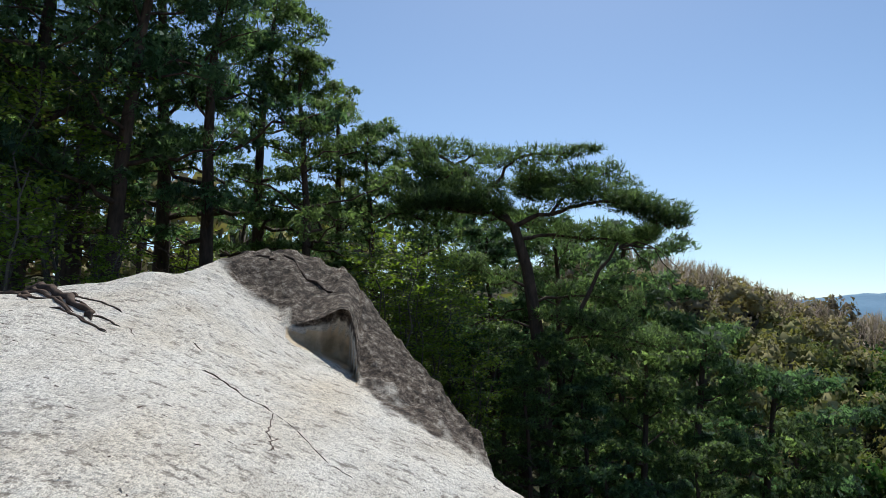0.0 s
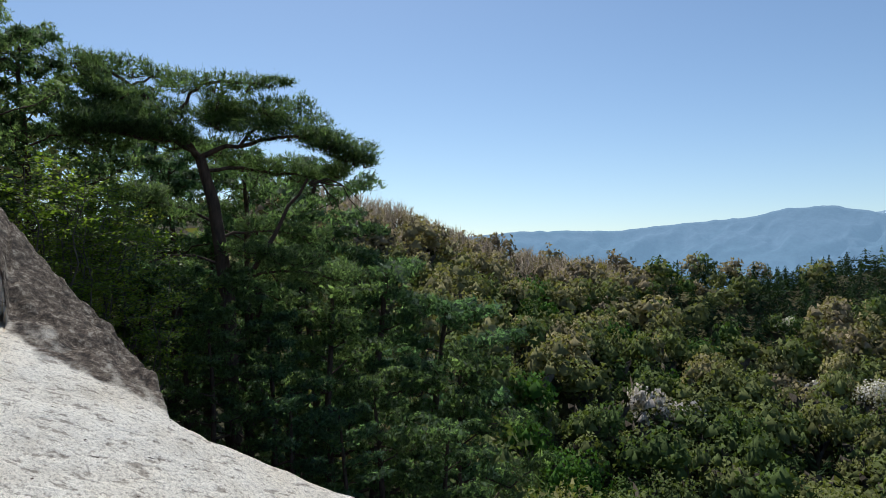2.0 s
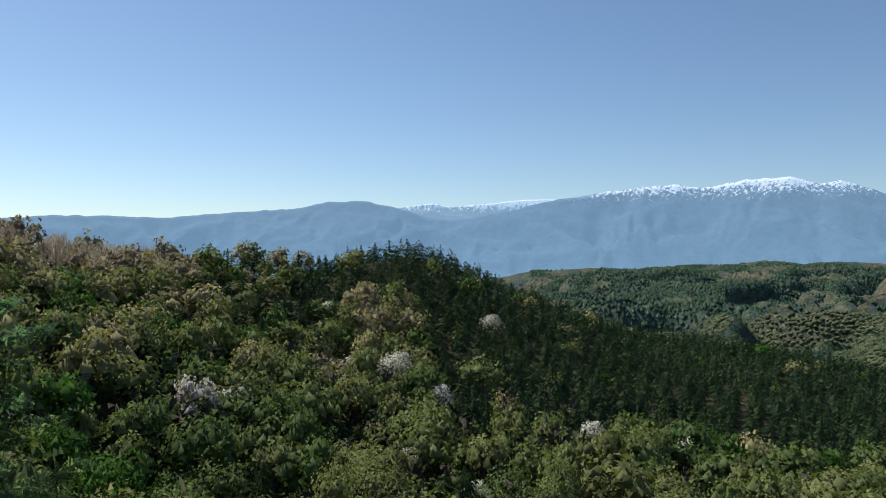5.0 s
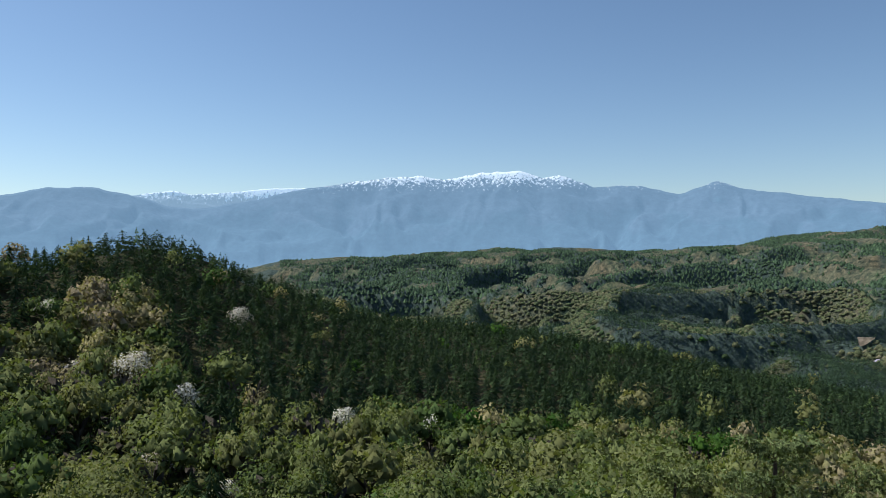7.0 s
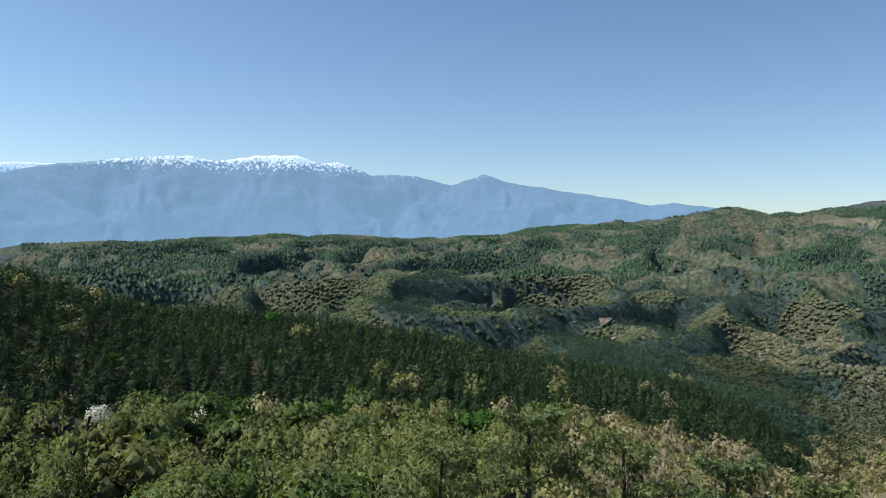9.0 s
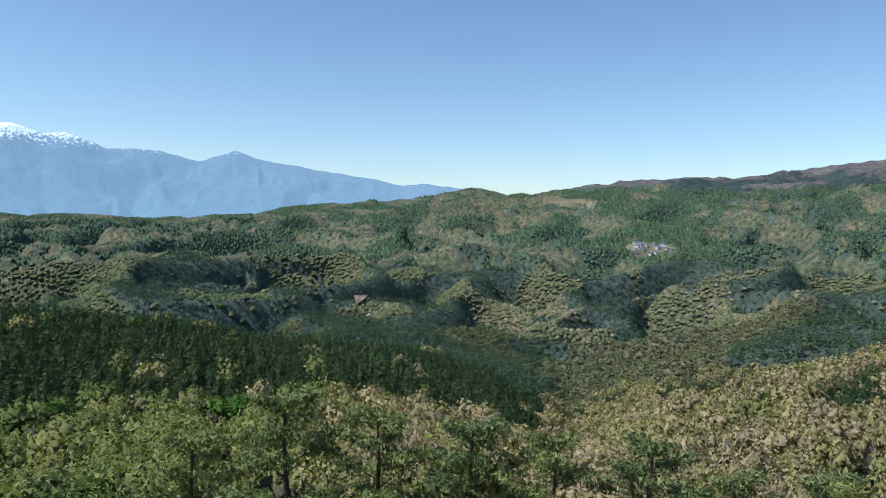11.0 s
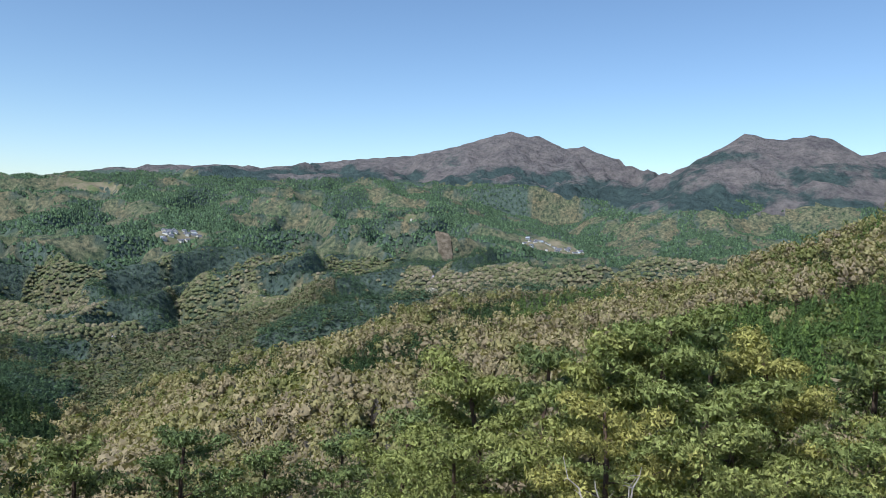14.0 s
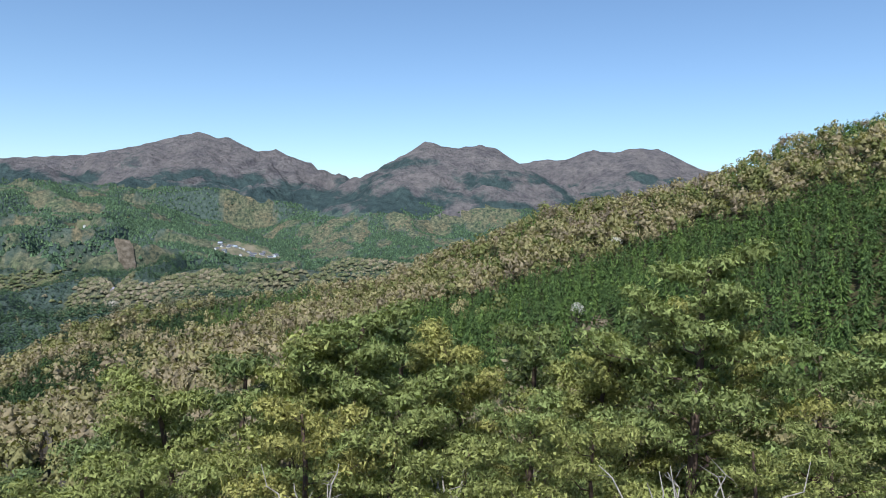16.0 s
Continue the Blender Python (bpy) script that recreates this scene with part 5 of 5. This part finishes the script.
    plant("young_conifer_wood", [conifer_variant(40, gb) for _ in range(6)], x, y, surface(az, r) - 0.3, gb.uniform(1.7, 2.6, n), gb.uniform(6, 9, n), gb.uniform(0.58, 0.95, n),
          M_WOOD_CONIFER, "dense young green conifer plantation on the hillside", "woodland", 242)
    # beyond the spur and the gorge: crowns grow into solids with distance
    for b, (r0, r1, step, w, tall_f) in enumerate(((480, 820, 4.9, 5.0, 8.0), (820, 1400, 5.0, 4.9, 8.0), (1400, 3180, 7.4, 6.6, 8.0))):
        az, r, x, y = spread(50, 214, r0, r1, step, 220 + b)
        z = surface(az, r) - 0.5
        gb0 = np.random.default_rng(690)
        high = (r > 2600) & (z > np.interp(az, [156, 165, 186, 192], [70, -10, -10, 70]) + 110 * fbm(x / 260, y / 260, 5)) & (az > 108)
        field = clearing(az, r)
        keep = ~high & ~field & ((b < 2) | (gb0.uniform(0, 1, len(x)) < conifer_share(az, r, x, y))) & ((az > 66) | (r < 600)) & open_to_outlook(az, r, z)
        az, r, x, y, z = az[keep], r[keep], x[keep], y[keep], z[keep]
        con = (g.uniform(0, 1, len(x)) < conifer_share(az, r, x, y)) if b < 2 else g.uniform(0, 1, len(x)) < 0.995
        gb = np.random.default_rng(700 + b)
        n = int((~con).sum())
        ww = w * gb.uniform(0.75, 1.2, n)
        kinds = [leafy_variant(34, 0.19, gb, True, 3) if b == 0 else dome_variant(gb, 2, 6) if b == 1 else lump_variant(gb, 0) for _ in range(14)]
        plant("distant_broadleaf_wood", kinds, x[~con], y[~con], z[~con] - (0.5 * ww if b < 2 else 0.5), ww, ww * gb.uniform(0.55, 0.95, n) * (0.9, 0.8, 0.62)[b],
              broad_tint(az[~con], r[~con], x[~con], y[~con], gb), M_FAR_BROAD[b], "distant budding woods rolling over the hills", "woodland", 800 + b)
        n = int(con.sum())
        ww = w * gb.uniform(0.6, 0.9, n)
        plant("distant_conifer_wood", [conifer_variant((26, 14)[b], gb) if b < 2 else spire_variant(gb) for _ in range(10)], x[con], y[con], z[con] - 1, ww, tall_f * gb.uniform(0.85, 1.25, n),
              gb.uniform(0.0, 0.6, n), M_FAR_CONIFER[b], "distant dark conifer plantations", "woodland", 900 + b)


FIELDS = [(132.4, 1745, 2.2, 75), (160.8, 2050, 2.6, 190), (161.6, 1255, 1.2, 36), (126.2, 2800, 2.2, 60), (150, 2350, 0.9, 30)]
CLEARED = [(152.2, 1540, 0.7, 11), (109.4, 978, 0.5, 9), (184.0, 163, 1.4, 6)]
CHERRIES = [(63, 221, 1.3), (55.6, 150, 1.45), (59, 139, 1.1), (57.1, 108, 0.95), (78.6, 145, 1.2), (151.4, 551, 1.4), (189.7, 296, 1.0), (186.8, 197, 0.8), (86, 127, 0.95), (71, 128, 1.0), (94, 138, 0.9), (62, 96, 0.75), (68, 88, 0.7), (50, 190, 0.9)]


def clearing(az, r):
    c = np.zeros(len(az), bool)
    for a, d, wa, wd in FIELDS + CLEARED:
        c |= ((az - a) / wa) ** 2 + ((r - d) / wd) ** 2 < 1
    return c


bands()


# ---- roots, twigs and chips on the granite ----
def laid(name, pts, r0, r1, mat, label, category, lift=0.6, group=""):
    """A crooked root or twig lying on the rock along plan points."""
    P = []
    g = np.random.default_rng(len(pts) * 31 + int(abs(pts[0][0]) * 100))
    for (x0, y0), (x1, y1) in zip(pts[:-1], pts[1:]):
        for t in np.linspace(0, 1, 4, endpoint=False):
            P.append((x0 + (x1 - x0) * t, y0 + (y1 - y0) * t))
    P.append(pts[-1])
    P = np.array(P)
    P[1:-1] += g.normal(0, 0.003 + r0 * 0.28, P[1:-1].shape)
    rad = np.linspace(r0 * 0.62, r1 * 0.7, len(P)) * g.uniform(0.7, 1.35, len(P))
    rad[0] *= 0.3
    rad[-1] *= 0.15
    z = np.array([rock_height(x, y) for x, y in P]) + rad * lift
    v, f = tube(np.column_stack([P, z]), rad, 7)
    return tagged(mesh_object(name, v, f, mat, smooth=True), label, category, group)


ROOT = "gnarled grey-brown pine root lying over the pale rock"
for pts, r0, r1 in (
        ([(-6.5, 9.9), (-5.5, 9.1), (-4.9, 8.6), (-4.35, 8.05), (-3.8, 7.45)], 0.05, 0.02), ([(-5.6, 9.0), (-5.05, 8.45), (-4.7, 8.1), (-4.3, 7.95)], 0.035, 0.012), ([(-4.5, 8.3), (-4.1, 7.95), (-3.75, 7.7)], 0.03, 0.012),
        ([(-6.6, 10.2), (-5.6, 9.4), (-5.0, 8.9), (-4.58, 8.48), (-3.95, 7.72), (-3.68, 7.5), (-3.48, 7.19)], 0.10, 0.045),
        ([(-6.4, 9.2), (-5.4, 8.7), (-4.8, 8.3), (-4.55, 7.92)], 0.07, 0.02),
        ([(-5.1, 8.9), (-4.59, 8.33), (-3.98, 7.57), (-3.57, 7.18), (-3.18, 6.91)], 0.045, 0.012),
        ([(-4.39, 8.45), (-4.19, 8.25), (-4.04, 8.15), (-3.72, 7.95), (-3.44, 7.78)], 0.026, 0.012),
        ([(-3.59, 7.44), (-3.36, 7.33), (-3.15, 7.15)], 0.024, 0.010), ([(-3.11, 7.22), (-2.96, 7.02)], 0.016, 0.009),
        ([(-4.05, 7.45), (-3.92, 7.46), (-3.76, 7.32), (-3.43, 7.06), (-3.2, 6.95)], 0.026, 0.010),
        ([(-2.85, 12.9), (-2.38, 12.32), (-2.04, 12.05), (-1.71, 11.75)], 0.05, 0.02), ([(-3.25, 12.47), (-3.06, 12.62), (-2.85, 12.31)], 0.04, 0.02)):
    laid("tree_root", pts, r0, r1, M_BARK, ROOT, "root", 0.5, "roots on the rock")
TWIG = "thin dry dark twig lying on the rock"
for pts, r0, r1 in (
        ([(-2.19, 6.69), (-2.06, 6.65), (-1.91, 6.5), (-1.67, 6.29), (-1.52, 6.27), (-1.38, 6.14)], 0.012, 0.008),
        ([(-1.38, 6.14), (-1.35, 5.87), (-1.3, 5.57), (-1.22, 5.37), (-1.18, 5.26), (-1.17, 5.08)], 0.010, 0.008),
        ([(-1.22, 5.37), (-1.2, 5.55)], 0.007, 0.005), ([(-1.18, 5.26), (-1.14, 5.18)], 0.008, 0.006),
        ([(-1.38, 6.14), (-1.16, 5.99), (-0.97, 5.68), (-0.79, 5.41), (-0.57, 5.32)], 0.006, 0.004),
        ([(-2.6, 7.6), (-2.45, 7.45)], 0.012, 0.008)):
    laid("fallen_twig", pts, r0, r1, M_BARK, TWIG, "twig", 0.7, "twigs on the rock")


def litter():
    """Bark chips and dry needles strewn over the slab."""
    g = np.random.default_rng(91)
    V = []
    for _i in range(200):
        az, r = g.uniform(-33, 16), 3.4 + 8.0 * g.uniform(0, 1) ** 1.3
        x, y = polar(az, r)
        if r > np.interp(az, EDGE_AZ, EDGE_R):
            continue
        z = rock_height(x, y) + 0.006
        a, ln, w = g.uniform(0, 3.14), g.uniform(0.004, 0.03), g.uniform(0.0015, 0.005)
        u = np.array([math.cos(a), math.sin(a), -0.36 * math.cos(a) + 0.05 * math.sin(a)]) * ln
        s = np.array([-math.sin(a), math.cos(a), 0.36 * math.sin(a)]) * w
        c = np.array([x, y, z])
        V += [c - u - s, c + u - s, c + u + s + [0, 0, 0.005], c - u + s + [0, 0, 0.004]]
    v = np.array(V)
    tagged(mesh_object("bark_litter", v, np.arange(len(v)).reshape(-1, 4), M_BARK), "dark bark chips strewn over the pale rock", "litter", kind="stuff")


litter()


# ---- bare crowns on the skylines, and blossoming cherries ----
def bare_variant(g, twigs=150):
    """A leafless crown: limbs fanning from a short trunk into a rounded haze of fine twigs, one unit in radius, about 2.3 high."""
    wood = [tube([(0, 0, -0.2), (0.03, 0, 0.5), (0, 0.04, 0.9)], [0.05, 0.04, 0.03], 4)]
    T = []
    for i in range(7):
        a = i * 2.4 + g.uniform(-0.4, 0.4)
        lean = g.uniform(0.15, 0.75)
        end = np.array([math.cos(a) * lean, math.sin(a) * lean, 1.9 - 0.6 * lean + g.uniform(-0.15, 0.15)])
        path = curve_pts((0, 0, g.uniform(0.4, 0.9)), end, 0.05, 4, 0.06, g)
        wood.append(tube(path, [0.026, 0.02, 0.013, 0.006], 3))
        n = twigs // 7
        base = path[1] + (path[3] - path[1]) * g.uniform(0, 1, (n, 1))
        way = (base - [0, 0, 0.7]) * [1, 1, 0.9]
        way = way / np.linalg.norm(way, axis=1)[:, None] + g.normal(0, 0.45, (n, 3)) + [0, 0, 0.35]
        tip = base + way / np.linalg.norm(way, axis=1)[:, None] * g.uniform(0.2, 0.55, (n, 1))
        sd = np.cross(way, g.normal(0, 1, (n, 3)))
        sd = sd / np.linalg.norm(sd, axis=1)[:, None] * 0.014
        T.append(np.stack([base - sd, base + sd, tip], 1).reshape(-1, 3))
    v, f = join(wood)
    f = np.concatenate([f[:, [0, 1, 2]], f[:, [0, 2, 3]]])
    t = np.concatenate(T)
    v3, f3 = join([(v, f), (t, np.arange(len(t)).reshape(-1, 3))])
    nn = v3 * [1, 1, 0.2] + [0.02, 0, 0.3]
    return outward(v3, f3, nn / np.linalg.norm(nn, axis=1)[:, None])


def skyline():
    g = np.random.default_rng(95)
    az = g.uniform(13, 39, 230)
    r = np.interp(az, CREST[0], CREST[1]) + g.normal(0, 9, len(az))
    x, y = polar(az, r)
    n = len(az)
    plant("bare_wood", [bare_variant(g) for _ in range(6)], x, y, land(az, r) - 0.2, g.uniform(3.0, 4.4, n), g.uniform(3.8, 5.0, n), g.uniform(0, 1, n), M_TWIG,
          "leafless grey trees along the skyline", "woodland", 96)


skyline()


def cherry(g):
    v, f, n = leafy_variant(900, 0.05, g, False, 12)
    e = new("cherry_tree")
    mesh_object("crown", v * [3.0, 3.0, 3.2] + [0, 0, 2.2], f, M_BLOSSOM, e, normals=n)
    mesh_object("trunk", *tube([(0, 0, -0.4), (0.1, 0, 2.0), (0, 0.1, 5.0)], [0.2, 0.15, 0.05], 6), M_BARK_GREY, e, smooth=True)
    for i in range(5):
        a = i * 1.3
        mesh_object("limb", *tube([(0.1, 0, 2.0 + i * 0.4), (math.cos(a) * 1.2, math.sin(a) * 1.2, 3.6 + i * 0.35), (math.cos(a) * 2.3, math.sin(a) * 2.3, 4.8 + i * 0.3)], [0.08, 0.05, 0.02], 4), M_BARK_GREY, e, smooth=True)
    return tagged(e, "wild cherry in pale pink-white blossom among the woods", "tree", "wild cherries")


M_BLOSSOM = leaf_material("cherry_blossom", [(0.0, (0.60, 0.52, 0.48)), (1.0, (0.72, 0.68, 0.64))], "object", 0.25, 0.25)
FIRST_CHERRY = cherry(np.random.default_rng(44))
gc = np.random.default_rng(45)
for i, (az, r, s) in enumerate(CHERRIES):
    m = stand(az, r, gc.uniform(0, 6.28), s, 0.2)
    if i:
        copy_thing(FIRST_CHERRY, m).scale = (s, s, s)
    else:
        place(FIRST_CHERRY, m)

# ---- the villages in the valley ----
M_FIELD, fn, fl, fb = material("dry_field", 0.95, 0.1)
_nz = noise_tex(fn, fl, 0.03, 5, 0.6, fn.new("ShaderNodeNewGeometry").outputs["Position"])
_fr = ramp(fn, [(0.35, (0.09, 0.11, 0.05)), (0.5, (0.155, 0.14, 0.09)), (0.65, (0.22, 0.185, 0.13))])
fl.new(_nz.outputs["Fac"], _fr.inputs[0])
fl.new(_fr.outputs[0], fb.inputs["Base Color"])
M_CLEARED, fn, fl, fb = material("cleared_soil", 0.95, 0.1)
_nz = noise_tex(fn, fl, 0.12, 6, 0.65, fn.new("ShaderNodeNewGeometry").outputs["Position"])
_fr = ramp(fn, [(0.35, (0.09, 0.075, 0.052)), (0.5, (0.165, 0.130, 0.095)), (0.65, (0.25, 0.205, 0.155))])
fl.new(_nz.outputs["Fac"], _fr.inputs[0])
fl.new(_fr.outputs[0], fb.inputs["Base Color"])
for a, d, wa, wd in FIELDS + CLEARED:
    u, w = np.linspace(0, 2 * np.pi, 28, endpoint=False), np.linspace(0, 1, 8)
    W, U = np.meshgrid(w, u, indexing="ij")
    k = 0.65 + 0.7 * fbm(np.cos(U) * 1.6 + a, np.sin(U) * 1.6 + d, 81, 2)
    A, D = a + wa * W * k * np.sin(U), d + wd * W * k * np.cos(U)
    X, Y = polar(A, D)
    cleared = (a, d, wa, wd) in CLEARED
    v = np.stack([X, Y, land(A, D) + (5.0 if cleared and d > 400 else 2.0 if d > 400 else 0.3)], -1).reshape(-1, 3)
    i, j = np.arange(28), np.arange(7)[:, None]
    f = np.stack([j * 28 + i, (j + 1) * 28 + i, (j + 1) * 28 + (i + 1) % 28, j * 28 + (i + 1) % 28], -1).reshape(-1, 4)
    tagged(mesh_object("cleared_ground" if cleared else "field", v, f[:, ::-1], M_CLEARED if cleared else M_FIELD, smooth=True),
           "bare reddish soil of a felled patch in the woods" if cleared else "dry spring farm field in a clearing", "field", kind="structure")


def house(long, deep, high, rise, roof_mat, label):
    e = new("house")
    h, k = long / 2, deep / 2
    v = np.array([(-h, -k, -4), (h, -k, -4), (h, k, -4), (-h, k, -4), (-h, -k, high), (h, -k, high), (h, k, high), (-h, k, high), (-h, 0, high + rise), (h, 0, high + rise)], float)
    mesh_object("wall", v, np.array([(0, 1, 5), (0, 5, 4), (1, 2, 6), (1, 6, 5), (2, 3, 7), (2, 7, 6), (3, 0, 4), (3, 4, 7), (5, 6, 9), (7, 4, 8)]), M_WALL, e)
    o, t = 0.9, 0.35
    rv = []
    for dz in (0, t):
        rv += [(-h - o, -k - o, high - o * rise / k + dz), (h + o, -k - o, high - o * rise / k + dz), (h + o, 0, high + rise + dz), (-h - o, 0, high + rise + dz), (-h - o, k + o, high - o * rise / k + dz), (h + o, k + o, high - o * rise / k + dz)]
    mesh_object("roof", np.array(rv) + [0, 0, 0.05], np.array([(6, 7, 8, 9), (9, 8, 11, 10), (1, 0, 3, 2), (2, 3, 4, 5), (0, 1, 7, 6), (5, 4, 10, 11), (0, 6, 9, 3), (3, 9, 10, 4), (1, 2, 8, 7), (2, 5, 11, 8)]), roof_mat, e)
    for q in range(3):
        x = -h + long * (q + 0.5) / 3
        w = np.array([(x - 0.9, -k - 0.06, 1.0), (x + 0.9, -k - 0.06, 1.0), (x + 0.9, -k - 0.06, 2.6), (x - 0.9, -k - 0.06, 2.6), (x - 0.9, -k + 0.1, 1.0), (x + 0.9, -k + 0.1, 1.0), (x + 0.9, -k + 0.1, 2.6), (x - 0.9, -k + 0.1, 2.6)])
        mesh_object("window", w, np.array([(0, 1, 2, 3), (0, 4, 5, 1), (1, 5, 6, 2), (2, 6, 7, 3), (3, 7, 4, 0)]), M_PANE, e)
    return tagged(e, label, "house", "village houses")


M_PANE, *_r = material("window_glass", 0.15, 0.6)
_r[2].inputs["Base Color"].default_value = (0.04, 0.05, 0.06, 1)
HOUSES = [house(11, 7.5, 3.6, 2.6, M_ROOF, "farmhouse with pale walls and a dark tiled roof"), house(9, 7, 3.4, 2.0, M_ROOF_PALE, "small house with pale walls and a light metal roof"),
          house(14, 7, 3.2, 2.2, M_ROOF, "long low house with a dark roof")]
gh = np.random.default_rng(46)
spots = [(gh.uniform(130.6, 134.3), gh.uniform(1690, 1800)) for _ in range(34)] \
    + [(gh.uniform(158.4, 163.2), gh.uniform(1880, 2230)) for _ in range(42)] + [(gh.uniform(160.6, 162.6), gh.uniform(1228, 1282)) for _ in range(7)] \
    + [(150 + gh.uniform(-0.8, 0.8), 2350 + gh.uniform(-20, 20)) for _ in range(3)]
done = set()
for az, r in spots:
    k = int(gh.choice([0, 0, 0, 1, 2]))
    m = stand(az, r, gh.uniform(0, 3.14), 1.0, -1.0)
    if k in done:
        copy_thing(HOUSES[k], m)
    else:
        place(HOUSES[k], m)
        done.add(k)


# ---- bleached dead wood below the outlook ----
def dead_branch(g, reach):
    e = new("dead_branch")
    for i in range(9):
        a, b = g.uniform(0, 6.28), g.uniform(0.5, 1.2)
        tip = np.array([math.cos(a) * math.cos(b), math.sin(a) * math.cos(b), math.sin(b)]) * reach * g.uniform(0.6, 1.0)
        path = curve_pts((0, 0, -0.5), tip, 0.1, 7, 0.12, g)
        mesh_object("limb", *tube(path, np.linspace(0.045, 0.008, 7), 5), M_BARK_PALE, e, smooth=True)
        for q in range(3):
            s = path[g.integers(2, 6)]
            mesh_object("twig", *tube(curve_pts(s, s + g.normal(0, 0.3, 3) * reach * 0.35, 0.03, 4, 0.1, g), np.linspace(0.014, 0.004, 4), 3), M_BARK_PALE, e, smooth=True)
    return tagged(e, "bleached dead pine boughs, bare and grey", "dead wood", "dead boughs")


gd = np.random.default_rng(47)
for az, r, tip, reach in ((194.3, 13.0, -17.6, 2.6), (199.5, 15.0, -17.0, 2.4), (166.5, 15.5, -17.5, 2.2), (176.5, 18.0, -18.0, 2.0)):
    x, y = polar(az, r)
    place(dead_branch(gd, reach), Matrix.Translation((x, y, EYE + r * math.tan(radians(tip)) - reach * 0.8)))
